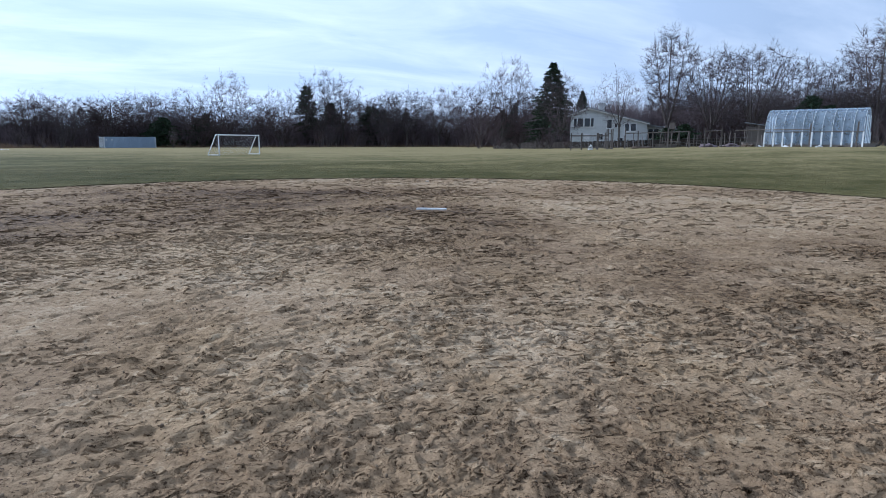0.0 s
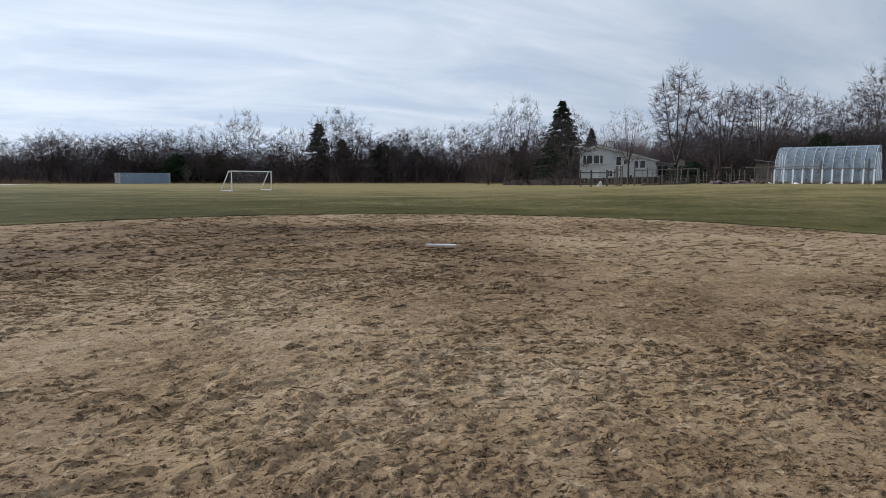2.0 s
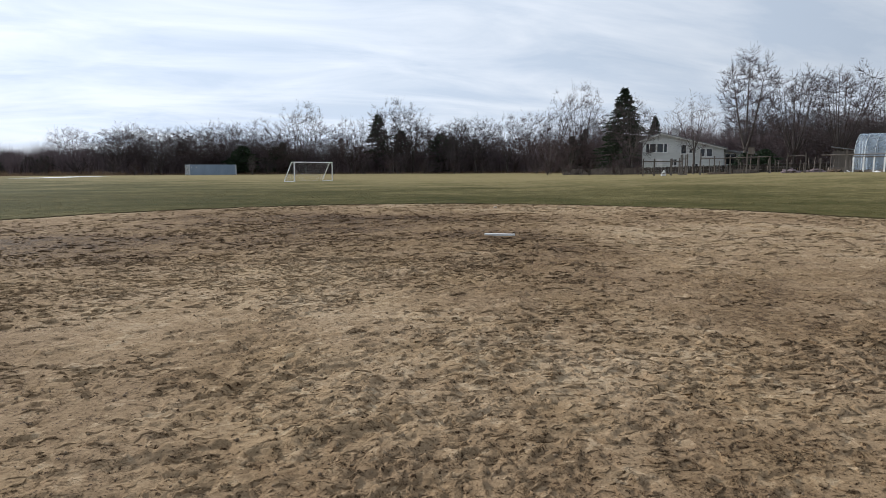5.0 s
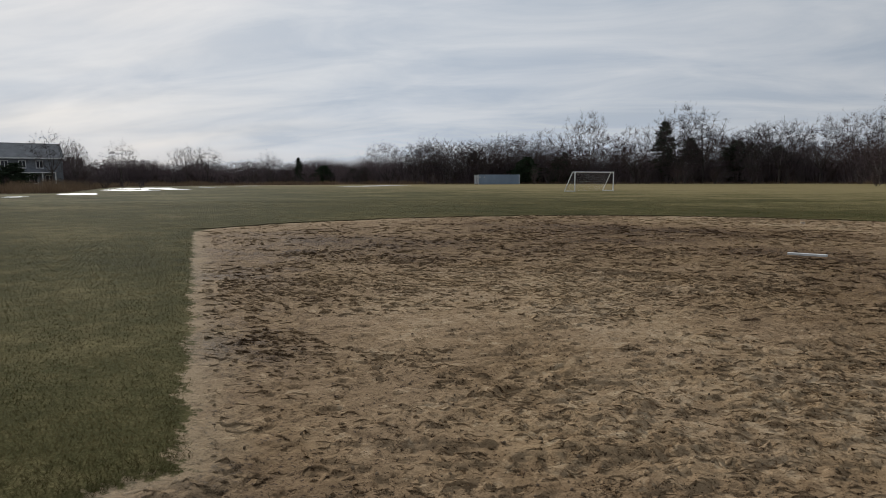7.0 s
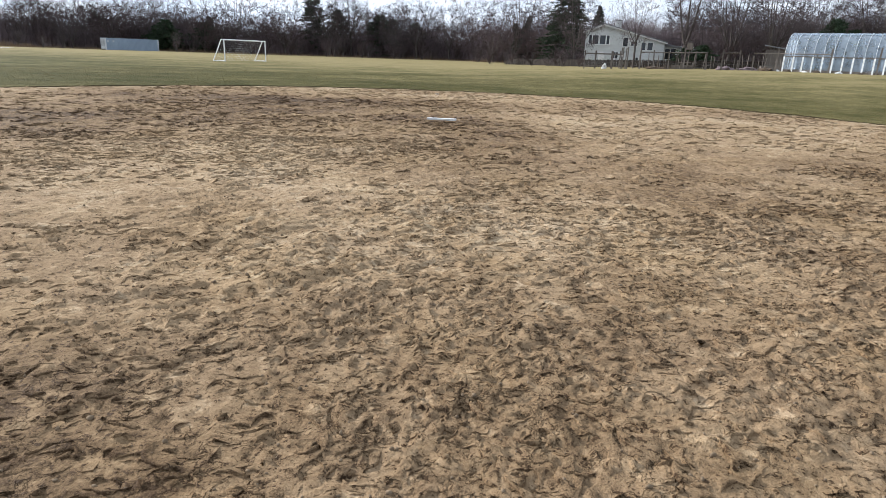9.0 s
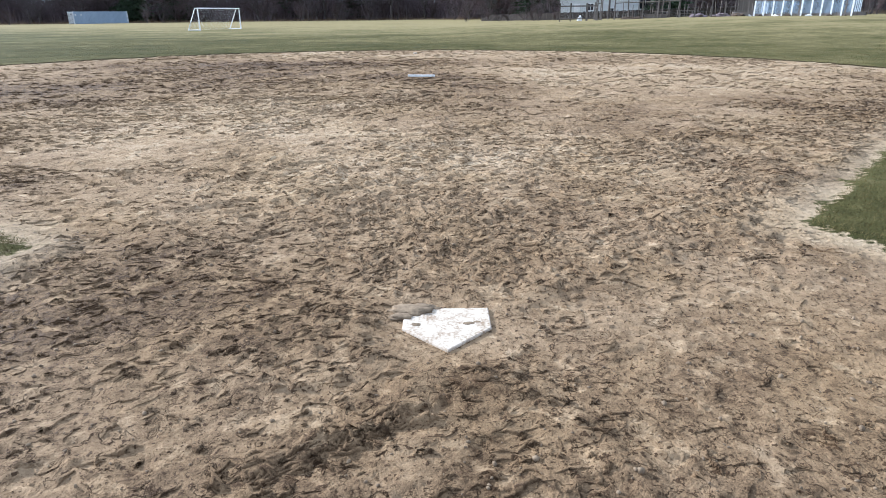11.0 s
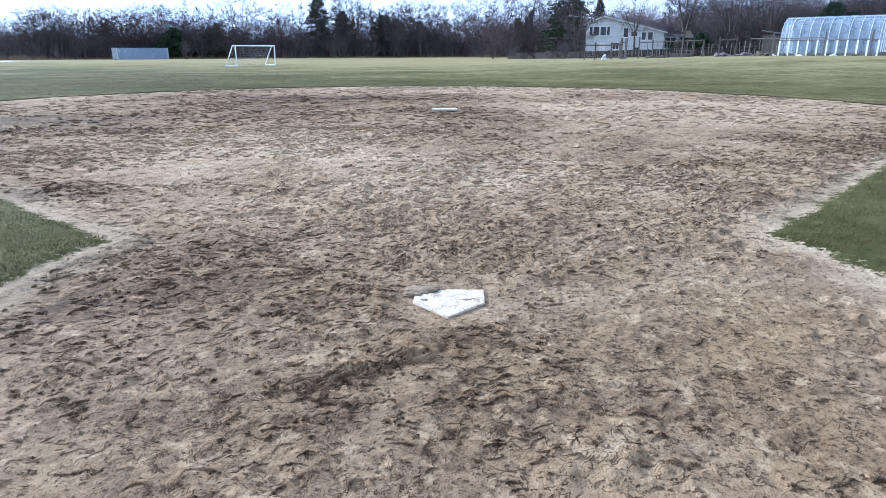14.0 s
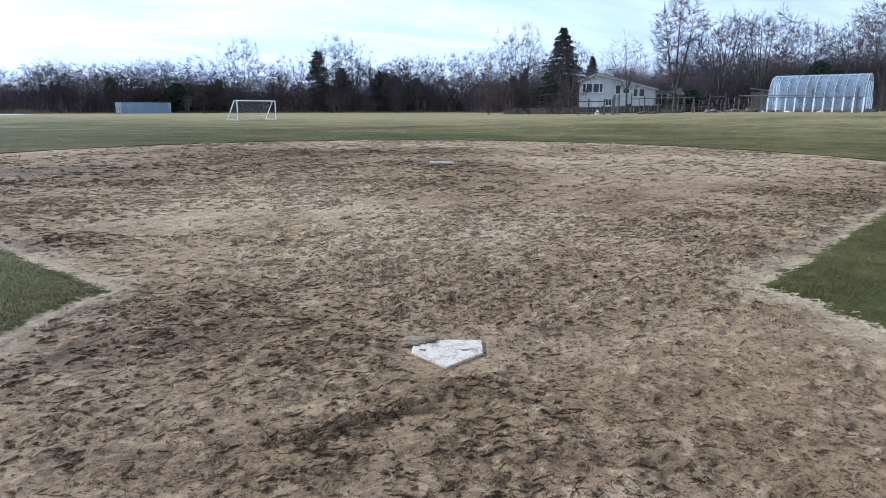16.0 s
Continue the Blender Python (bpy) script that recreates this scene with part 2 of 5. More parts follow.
def field_material():
    """Bare infield soil and dormant turf, divided by the signed distance 'turf' with a ragged edge; 'damp' is the
    soil's wetness, on mud lips also their painted shade.
    """
    m = bpy.data.materials.new("field_soil_and_turf")
    m.use_nodes = True
    nt = m.node_tree
    L = nt.links.new
    b = nt.nodes["Principled BSDF"]

    def node(kind, op=None, **v):
        n = nt.nodes.new(kind)
        if op:
            n.operation = op
        for k, x in v.items():
            n.inputs[k].default_value = x
        return n

    def math2(op, a, c, e=None):
        n = node("ShaderNodeMath", op)
        for i, x in enumerate((a, c, e)):
            if x is None:
                continue
            if isinstance(x, (int, float)):
                n.inputs[i].default_value = x
            else:
                L(x, n.inputs[i])
        return n.outputs[0]

    def ramp(src, *stops):
        r = nt.nodes.new("ShaderNodeValToRGB")
        while len(r.color_ramp.elements) < len(stops):
            r.color_ramp.elements.new(0.5)
        for el, (p, c) in zip(r.color_ramp.elements, stops):
            el.position, el.color = p, (*c, 1)
        L(src, r.inputs[0])
        return r.outputs[0]

    geo = nt.nodes.new("ShaderNodeTexCoord")
    P = geo.outputs["Object"]

    def nz(scale, detail=5.0, rough=0.55, stretchy=None, dist=0.0):
        src = P
        if stretchy:
            mp = node("ShaderNodeMapping", Scale=stretchy)
            L(P, mp.inputs[0])
            src = mp.outputs[0]
        n = node("ShaderNodeTexNoise", Scale=scale, Detail=detail, Roughness=rough, Distortion=dist)
        L(src, n.inputs["Vector"])
        return n.outputs["Fac"]

    turf_at = nt.nodes.new("ShaderNodeAttribute")
    turf_at.attribute_name = "turf"
    churn_at = nt.nodes.new("ShaderNodeAttribute")
    churn_at.attribute_name = "churn"
    damp_at = nt.nodes.new("ShaderNodeAttribute")
    damp_at.attribute_name = "damp"
    # soil
    n_big, n_mid, n_fine, n_grit = nz(0.55, 4), nz(2.6, 6, 0.62, None, 0.4), nz(17, 6, 0.65), nz(120, 3, 0.6)
    wet_dark = math2("ADD", damp_at.outputs["Fac"], math2("MULTIPLY_ADD", n_big, 0.9, -0.45))
    wet_dark = math2("ADD", wet_dark, math2("MULTIPLY_ADD", n_mid, 0.8, -0.40))
    wet_dark = math2("ADD", wet_dark, math2("MULTIPLY_ADD", n_fine, 0.9, -0.45))
    wet_dark = math2("ADD", wet_dark, math2("MULTIPLY_ADD", n_grit, 0.5, -0.25))
    # torn crust: dark fresh mud with crisp edges, also painted shade of far ledges
    torn = math2("ADD", math2("MULTIPLY", nz(4.6, 9, 0.7, None, 0.5), 0.55), math2("MULTIPLY", nz(14, 7, 0.68), 0.45))
    torn_m = node("ShaderNodeMapRange", **{"From Min": 0.545, "From Max": 0.575})
    L(math2("ADD", torn, math2("MULTIPLY_ADD", churn_at.outputs["Fac"], 0.095, -0.056)), torn_m.inputs["Value"])
    # edges of lifted flakes: thin broken dark lines, wet soil and edge shade painted in
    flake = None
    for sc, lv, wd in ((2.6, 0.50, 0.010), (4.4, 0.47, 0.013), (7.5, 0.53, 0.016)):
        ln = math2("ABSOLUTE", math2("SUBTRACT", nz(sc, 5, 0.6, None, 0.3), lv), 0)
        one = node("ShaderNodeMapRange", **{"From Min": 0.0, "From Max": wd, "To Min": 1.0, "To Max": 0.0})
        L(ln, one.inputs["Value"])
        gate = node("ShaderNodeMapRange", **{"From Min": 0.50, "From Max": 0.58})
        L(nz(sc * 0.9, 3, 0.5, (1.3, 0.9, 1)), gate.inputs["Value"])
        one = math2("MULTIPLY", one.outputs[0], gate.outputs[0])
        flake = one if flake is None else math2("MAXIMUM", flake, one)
    wet_dark = math2("ADD", wet_dark, math2("MULTIPLY", flake, 0.22))
    # pock marks
    for sc, lo, dk in ((34, 0.635, 0.45), (75, 0.64, 0.32)):
        pit = node("ShaderNodeMapRange", **{"From Min": lo, "From Max": lo + 0.035})
        L(nz(sc, 2, 0.5), pit.inputs["Value"])
        wet_dark = math2("ADD", wet_dark, math2("MULTIPLY", pit.outputs[0], dk))
    pale = node("ShaderNodeMapRange", **{"From Min": 0.555, "From Max": 0.62})
    L(nz(5.2, 8, 0.66, None, 0.4), pale.inputs["Value"])
    wet_dark = math2("ADD", wet_dark, math2("MULTIPLY", torn_m.outputs[0], 0.16))
    wet_dark = math2("SUBTRACT", wet_dark, math2("MULTIPLY", pale.outputs[0], 0.34))
    soil = ramp(wet_dark, (0.0, (0.440, 0.335, 0.220)), (0.32, (0.330, 0.235, 0.144)), (0.66, (0.226, 0.153, 0.090)), (1.0, (0.072, 0.045, 0.026)))
    warm = node("ShaderNodeMixRGB")
    warm.blend_type = "MULTIPLY"
    L(ramp(nz(0.9, 4), (0.40, (0, 0, 0)), (0.66, (0.9, 0.9, 0.9))), warm.inputs[0])
    L(soil, warm.inputs[1])
    warm.inputs[2].default_value = (0.96, 0.94, 0.88, 1)
    # a dry sandy rim along the turf
    rim = node("ShaderNodeMapRange", **{"From Min": 0.0, "From Max": 0.55, "To Min": 1.0, "To Max": 0.0})
    L(math2("ADD", math2("MULTIPLY", turf_at.outputs["Fac"], -1.0), math2("MULTIPLY_ADD", n_mid, 0.9, -0.35)), rim.inputs["Value"])
    sandy = node("ShaderNodeMixRGB")
    L(math2("MULTIPLY", rim.outputs[0], 0.5), sandy.inputs[0])
    L(warm.outputs[0], sandy.inputs[1])
    sandy.inputs[2].default_value = (0.43, 0.345, 0.23, 1)
    # turf
    g = math2("ADD", math2("MULTIPLY", nz(0.16, 5, 0.6, (0.8, 1.2, 1)), 0.42), math2("ADD", math2("MULTIPLY", nz(0.55, 5, 0.65), 0.2), math2("MULTIPLY", nz(1.6, 5, 0.6), 0.24)))
    g = math2("ADD", g, math2("MULTIPLY", nz(22, 4, 0.7), 0.16))
    g = math2("ADD", g, math2("MULTIPLY_ADD", nz(75, 3, 0.7), 0.26, -0.13))
    g = math2("ADD", g, math2("MULTIPLY_ADD", nz(4.5, 4, 0.6), 0.16, -0.05))
    g = math2("MULTIPLY_ADD", g, 2.4, -0.85)
    place = nt.nodes.new("ShaderNodeSeparateXYZ")
    L(P, place.inputs[0])
    side = math2("MULTIPLY_ADD", place.outputs["X"], 0.5, place.outputs["Y"])
    dry = node("ShaderNodeMapRange", **{"From Min": 24.0, "From Max": 80.0, "To Min": 0.0, "To Max": 0.50})
    L(side, dry.inputs["Value"])
    g = math2("ADD", g, dry.outputs[0])
    grass = ramp(g, (0.16, (0.032, 0.033, 0.011)), (0.48, (0.079, 0.073, 0.027)), (0.92, (0.230, 0.186, 0.090)))
    edge = math2("ADD", turf_at.outputs["Fac"], math2("ADD", math2("MULTIPLY_ADD", n_fine, 0.42, -0.21), math2("MULTIPLY_ADD", n_mid, 0.45, -0.22)))
    mask = node("ShaderNodeMapRange", **{"From Min": -0.03, "From Max": 0.03})
    L(edge, mask.inputs["Value"])
    col = node("ShaderNodeMixRGB")
    L(mask.outputs[0], col.inputs[0])
    L(sandy.outputs[0], col.inputs[1])
    L(grass, col.inputs[2])
    L(col.outputs[0], b.inputs["Base Color"])
    ro = node("ShaderNodeMapRange", **{"From Min": 0.45, "From Max": 1.1, "To Min": 0.95, "To Max": 0.62})
    L(wet_dark, ro.inputs["Value"])
    L(math2("MAXIMUM", ro.outputs[0], math2("MULTIPLY", mask.outputs[0], 0.95)), b.inputs["Roughness"])
    b.inputs["Specular IOR Level"].default_value = 0.03
    # relief: crumbs, grit, and matted blades
    hh = math2("ADD", math2("MULTIPLY", n_fine, 1.0), math2("MULTIPLY", n_grit, 0.28))
    vo = node("ShaderNodeTexVoronoi", Scale=26.0)
    L(P, vo.inputs["Vector"])
    hh = math2("ADD", hh, math2("MULTIPLY", math2("SMOOTH_MIN", vo.outputs["Distance"], 0.5, 0.2), -0.35))
    hh = math2("ADD", math2("MULTIPLY", hh, 0.8), math2("MULTIPLY", torn_m.outputs[0], math2("SUBTRACT", 0.2, math2("MULTIPLY", mask.outputs[0], 0.2))))
    soil_only = math2("SUBTRACT", 1.0, mask.outputs[0])
    hh = math2("ADD", hh, math2("MULTIPLY", math2("MULTIPLY", flake, soil_only), 0.25))
    bp = node("ShaderNodeBump", Strength=1.0, Distance=0.035)
    L(hh, bp.inputs["Height"])
    L(bp.outputs[0], b.inputs["Normal"])
    return m


FIELD = field_material()

# ---- small builders ----


def part(name, bm, mat, parent=None, label="", smooth=False):
    me = bpy.data.meshes.new(name)
    bm.normal_update()
    bm.to_mesh(me)
    bm.free()
    me.materials.append(mat)
    if smooth:
        for p in me.polygons:
            p.use_smooth = True
    ob = new(name, me)
    ob.parent = parent
    if label:
        tagged(ob, label)
    return ob


def share(name, ob, m, parent):
    """Another piece on the same mesh."""
    o = new(name, ob.data)
    o.parent = parent
    o.matrix_basis = m
    return o


def thing(name, x, y, z, turn, label, category, group="", kind=""):
    e = new(name)
    e.empty_display_size = 0.3
    e.matrix_basis = pose(x, y, z, 0, 0, turn)
    return tagged(e, label, category, group, kind)


def box(bm, x0, x1, y0, y1, z0, z1, bevel=0.0):
    r = bmesh.ops.create_cube(bm, size=1.0, matrix=Matrix.Translation(((x0 + x1) / 2, (y0 + y1) / 2, (z0 + z1) / 2)) @ Matrix.Diagonal((x1 - x0, y1 - y0, z1 - z0, 1)))
    if bevel:
        es = {e for v in r["verts"] for e in v.link_edges}
        bmesh.ops.bevel(bm, geom=list(es), offset=bevel, segments=2, affect="EDGES", profile=0.6)
    return bm


def boxed(*a, bevel=0.0):
    return box(bmesh.new(), *a, bevel=bevel)


def rod(bm, a, b, r0, r1=None, seg=8):
    a, b = Vector(a), Vector(b)
    r1 = r0 if r1 is None else r1
    m = Matrix.Translation((a + b) / 2) @ (b - a).to_track_quat("Z", "Y").to_matrix().to_4x4()
    bmesh.ops.create_cone(bm, cap_ends=True, segments=seg, radius1=r0, radius2=r1, depth=(b - a).length, matrix=m)
    return bm


def prism(bm, outline, y0, y1):
    """Solid with the given outline in x, z between y0 and y1."""
    lo = [bm.verts.new((x, y0, z)) for x, z in outline]
    hi = [bm.verts.new((x, y1, z)) for x, z in outline]
    bm.faces.new(lo)
    bm.faces.new(hi[::-1])
    n = len(outline)
    for i in range(n):
        bm.faces.new((lo[i], hi[i], hi[(i + 1) % n], lo[(i + 1) % n])[::-1])
    bmesh.ops.recalc_face_normals(bm, faces=bm.faces[:])
    return bm


def mesh_np(name, verts, faces, mat):
    """A mesh from numpy arrays of equal-sided faces."""
    me = bpy.data.meshes.new(name)
    k = faces.shape[1]
    me.vertices.add(len(verts))
    me.vertices.foreach_set("co", np.ascontiguousarray(verts, dtype=np.float32).ravel())
    me.loops.add(faces.size)
    me.loops.foreach_set("vertex_index", np.ascontiguousarray(faces, dtype=np.int32).ravel())
    me.polygons.add(len(faces))
    me.polygons.foreach_set("loop_start", np.arange(0, faces.size, k, dtype=np.int32))
    me.update(calc_edges=True)
    me.materials.append(mat)
    return me


def spot(az, d):
    """The place at that bearing (degrees from +y towards +x) and distance from home plate's approach."""
    return d * math.sin(radians(az)), d * math.cos(radians(az)) - 0.4


# ---- ground ----
rng = np.random.default_rng(7)
LATTICE = rng.random((256, 256))


def vnoise(x, y):
    xi, yi = np.floor(x).astype(int), np.floor(y).astype(int)
    fx, fy = x - xi, y - yi
    fx, fy = fx * fx * (3 - 2 * fx), fy * fy * (3 - 2 * fy)
    a, b = LATTICE[xi & 255, yi & 255], LATTICE[(xi + 1) & 255, yi & 255]
    c, d = LATTICE[xi & 255, (yi + 1) & 255], LATTICE[(xi + 1) & 255, (yi + 1) & 255]
    return (a * (1 - fx) + b * fx) * (1 - fy) + (c * (1 - fx) + d * fx) * fy - 0.5


def fbm(x, y, s, octaves=4, gain=0.5):
    v, amp = 0, 1.0
    for k in range(octaves):
        v = v + amp * vnoise(x * s * 2 ** k + 17.3 * k, y * s * 2 ** k + 5.1 * k)
        amp *= gain
    return v


def sstep(a, b, v):
    t = np.clip((v - a) / (b - a), 0, 1)
    return t * t * (3 - 2 * t)


def land(x, y):
    """Broad shape of the ground."""
    x, y = np.asarray(x, float), np.asarray(y, float)
    d = np.hypot(x, y + 0.4)
    az = np.degrees(np.arctan2(x, y + 0.4))
    z = 0.93 * sstep(-5, 30, az) * sstep(28, 68, d) * (1 - sstep(60, 110, np.abs(az)))
    z = z + 0.10 * np.exp(-((x / 2.6) ** 2 + ((y - 12.2) / 2.6) ** 2))
    z = z + 0.06 * fbm(x, y, 0.05, 2) * sstep(30, 60, d)
    return z


ARC = (-1.55, 11.10, 13.86)          # centre and radius of the skinned infield
HOME = (0.0, 0.40, 2.92)            # the home plate circle
LEFT, RIGHT = (-2.78, 1.58), (2.66, 1.70)
DL, DR = np.array((-0.787, 0.617)), np.array((0.693, 0.721))


def turf_sd(x, y):
    """Signed distance to the turf's edge, positive on turf."""
    home = HOME[2] - np.hypot(x - HOME[0], y - HOME[1])
    arc = ARC[2] - np.hypot(x - ARC[0], y - ARC[1])
    # inside of the two edge lines
    lin = (x - LEFT[0]) * DL[1] - (y - LEFT[1]) * DL[0]
    rin = -(x - RIGHT[0]) * DR[1] + (y - RIGHT[1]) * DR[0]
    k = np.clip(0.5 + 0.5 * (arc - lin) / 0.9, 0, 1)      # its corner is rounded off
    fan = np.minimum(arc * (1 - k) + lin * k - 0.9 * k * (1 - k), rin)
    return -np.maximum(home, fan)


def graded(lo, hi, fine, a, b, grow, far, limit, low):
    """Coordinates with an even fine stretch a..b that widens outwards."""
    mid = list(np.arange(a, b, fine))
    up, s, v = [], fine, b
    while v < hi:
        up.append(v)
        s = min(s * (1 + grow), far) if v < limit else s * 1.16
        v += s
    up.append(hi)
    dn, s, v = [], fine, a
    while v > lo:
        s = min(s * (1 + grow), far) if v > -low else s * 1.16
        v -= s
        dn.append(max(v, lo))
    return np.array(dn[::-1] + mid + up)


gx = graded(-2500, 2500, 0.019, -2.9, 2.8, 0.02, 0.19, 15, 17)
gy = graded(-2500, 2500, 0.019, -1.4, 4.2, 0.018, 0.19, 27, 3)
GX, GY = np.meshgrid(gx, gy, indexing="ij")
sdist = turf_sd(GX, GY)
bare = sstep(0.05, -0.25, sdist)
H = land(GX, GY)
H += bare * (0.020 * fbm(GX, GY, 0.7, 3) + 0.004 * fbm(GX, GY, 2.6, 3) + 0.005 * fbm(GX, GY, 9.0, 3))
for sc, lv, st in ((1.6, 0.02, 0.012), (2.4, -0.06, 0.013), (3.6, 0.10, 0.014), (5.2, 0.03, 0.014), (7.5, -0.05, 0.012)):
    n_led = fbm(GX + 0.12 * fbm(GX, GY, 4.0, 2), GY, sc, 4, 0.55)
    H += bare * st * sstep(lv - 0.014, lv + 0.014, n_led) * sstep(0.06, 0.22, fbm(GX, GY, 0.9 + 0.1 * sc, 3))
chop = np.abs(fbm(GX * 0.8, GY, 5.5, 3))
H += bare * (0.007 * (0.25 - chop)) * sstep(-0.2, 0.35, fbm(GX, GY, 0.45, 3))
damp = 0.43 + 0.46 * fbm(GX, GY, 0.28, 4)
for bx, by, rx, ry, v in ((0.8, -1.3, 0.5, 0.35, -0.35), (0.35, -0.6, 0.6, 0.35, -0.28), (3.2, 9.5, 2.6, 2.0, 0.14), (5.0, 5.0, 2.2, 1.6, -0.10), (-1.5, 5.2, 1.6, 0.9, -0.12), (0, 2.6, 2.4, 2.4, -0.10), (5.5, 4, 3, 5, 0.12), (-6.5, 5, 3, 4, 0.08), (0, 11.3, 1.7, 2.6, 0.42), (-6, 17, 6.5, 3.4, 0.30), (-12, 11.2, 3.0, 1.6, 0.30), (-8, 9.5, 4.5, 4.5, 0.16), (-2.4, 0.2, 1.2, 0.9, 0.16),
                          (-4.2, 3.3, 1.1, 0.7, 0.25), (2.2, -0.9, 1.4, 0.8, 0.05), (1.2, 4.0, 2.0, 1.0, -0.22), (-3.2, 6.4, 2.2, 1.5, -0.14), (6, 9, 5, 4, -0.04), (0.6, 1.7, 0.7, 1.0, 0.10),
                          (2.0, 2.4, 1.3, 0.8, 0.16), (3.5, 5.2, 1.6, 0.7, 0.2)):
    damp += v * np.exp(-((GX - bx) / rx) ** 2 - ((GY - by) / ry) ** 2)
# share of torn patches; rises outward, where they paint the shade of ledges
churn = -0.5 * np.exp(-((GX - 0.8) / 0.6) ** 2 - ((GY + 1.3) / 0.5) ** 2) + 0.05 + 0.87 * sstep(1.0, 8.0, GY) + 0.55 * fbm(GX, GY, 0.35, 3) - 0.25 * sstep(3, 9, GX)

RISE, SINK, TURNED = np.zeros_like(H), np.zeros_like(H), np.zeros_like(H)


def stamp(cx, cy, turn, ln, wd, depth, lip, wet_dark):
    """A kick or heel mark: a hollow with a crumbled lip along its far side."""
    r = 1.9 * max(ln, wd)
    i0, i1 = np.searchsorted(gx, (cx - r, cx + r))
    j0, j1 = np.searchsorted(gy, (cy - r, cy + r))
    if i1 - i0 < 2 or j1 - j0 < 2:
        return
    X, Y = GX[i0:i1, j0:j1] - cx, GY[i0:i1, j0:j1] - cy
    u, v = (X * math.cos(turn) + Y * math.sin(turn)) / ln, (-X * math.sin(turn) + Y * math.cos(turn)) / wd
    w = 0.35 * fbm(GX[i0:i1, j0:j1], GY[i0:i1, j0:j1], 14, 2)
    q = np.hypot(u, v) + w
    hollow = np.exp(-(q / 0.8) ** 8)
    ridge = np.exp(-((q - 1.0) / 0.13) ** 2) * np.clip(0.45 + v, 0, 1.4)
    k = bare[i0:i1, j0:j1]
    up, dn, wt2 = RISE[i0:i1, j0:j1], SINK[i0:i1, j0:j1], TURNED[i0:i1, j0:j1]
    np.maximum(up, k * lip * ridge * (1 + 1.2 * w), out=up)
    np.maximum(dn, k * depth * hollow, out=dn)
    np.maximum(wt2, k * wet_dark * np.maximum(hollow * 0.7, ridge), out=wt2)


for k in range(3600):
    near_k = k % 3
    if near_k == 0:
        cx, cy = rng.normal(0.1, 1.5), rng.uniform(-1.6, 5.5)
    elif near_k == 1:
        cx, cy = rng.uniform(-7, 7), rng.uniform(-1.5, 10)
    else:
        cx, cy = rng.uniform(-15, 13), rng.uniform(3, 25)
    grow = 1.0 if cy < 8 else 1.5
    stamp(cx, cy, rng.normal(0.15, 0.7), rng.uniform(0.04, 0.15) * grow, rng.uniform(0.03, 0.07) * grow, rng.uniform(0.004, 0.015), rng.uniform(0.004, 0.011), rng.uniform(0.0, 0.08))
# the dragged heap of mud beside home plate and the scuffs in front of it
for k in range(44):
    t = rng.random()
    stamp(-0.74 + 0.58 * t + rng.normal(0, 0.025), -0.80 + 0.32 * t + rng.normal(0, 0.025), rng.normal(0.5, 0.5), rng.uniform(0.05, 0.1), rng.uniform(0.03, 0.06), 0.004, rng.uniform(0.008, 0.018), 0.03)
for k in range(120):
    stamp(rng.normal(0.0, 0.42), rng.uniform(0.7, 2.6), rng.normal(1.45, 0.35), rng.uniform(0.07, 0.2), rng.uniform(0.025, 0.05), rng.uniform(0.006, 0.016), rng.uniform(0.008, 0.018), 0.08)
H += RISE - SINK
H -= bare * np.mean((H - land(GX, GY))[(np.abs(GX) < 6) & (GY > -1) & (GY < 10)])
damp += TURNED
# trodden flatter and evenly damp round home plate
calm = sstep(2.8, 0.6, GY) * bare
H -= 0.42 * calm * (H - land(GX, GY))
damp += calm * (0.6 * (0.80 - damp))
# level under home plate and the pitcher's plate
for px, py, r in ((0.0, 0.20, 0.37), (-0.06, 12.2, 0.42)):
    k = np.exp(-(np.hypot(GX - px, GY - py) / r) ** 6)
    H = H * (1 - k) + k * (land(px, py) - 0.004)
    damp = damp - 0.1 * k
# turf stands a little proud of the soil
H += 0.026 * sstep(-0.02, 0.12, sdist) + 0.010 * fbm(GX, GY, 3.0, 3) * sstep(0, 0.2, sdist) * sstep(60, 30, np.hypot(GX, GY))

nx, ny = GX.shape
ids = np.arange(nx * ny).reshape(nx, ny)
quads = np.stack((ids[:-1, :-1], ids[1:, :-1], ids[1:, 1:], ids[:-1, 1:]), -1).reshape(-1, 4)
gm = mesh_np("ground", np.stack((GX, GY, H), -1).reshape(-1, 3), quads, FIELD)
gm.polygons.foreach_set("use_smooth", np.ones(len(gm.polygons), dtype=bool))
for nm, arr in (("turf", sdist), ("damp", damp), ("churn", churn)):
    at = gm.attributes.new(nm, "FLOAT", "POINT")
    at.data.foreach_set("value", np.ascontiguousarray(arr, dtype=np.float32).ravel())
ground = tagged(new("ground", gm), "muddy trampled ball field soil with dormant turf round it", "ground", kind="structure")


def height(x, y):
    """The finished ground's height."""
    i = int(np.clip(np.searchsorted(gx, x) - 1, 0, nx - 2))
    j = int(np.clip(np.searchsorted(gy, y) - 1, 0, ny - 2))
    a, b = (x - gx[i]) / (gx[i + 1] - gx[i]), (y - gy[j]) / (gy[j + 1] - gy[j])
    return float(H[i, j] * (1 - a) * (1 - b) + H[i + 1, j] * a * (1 - b) + H[i, j + 1] * (1 - a) * b + H[i + 1, j + 1] * a * b)


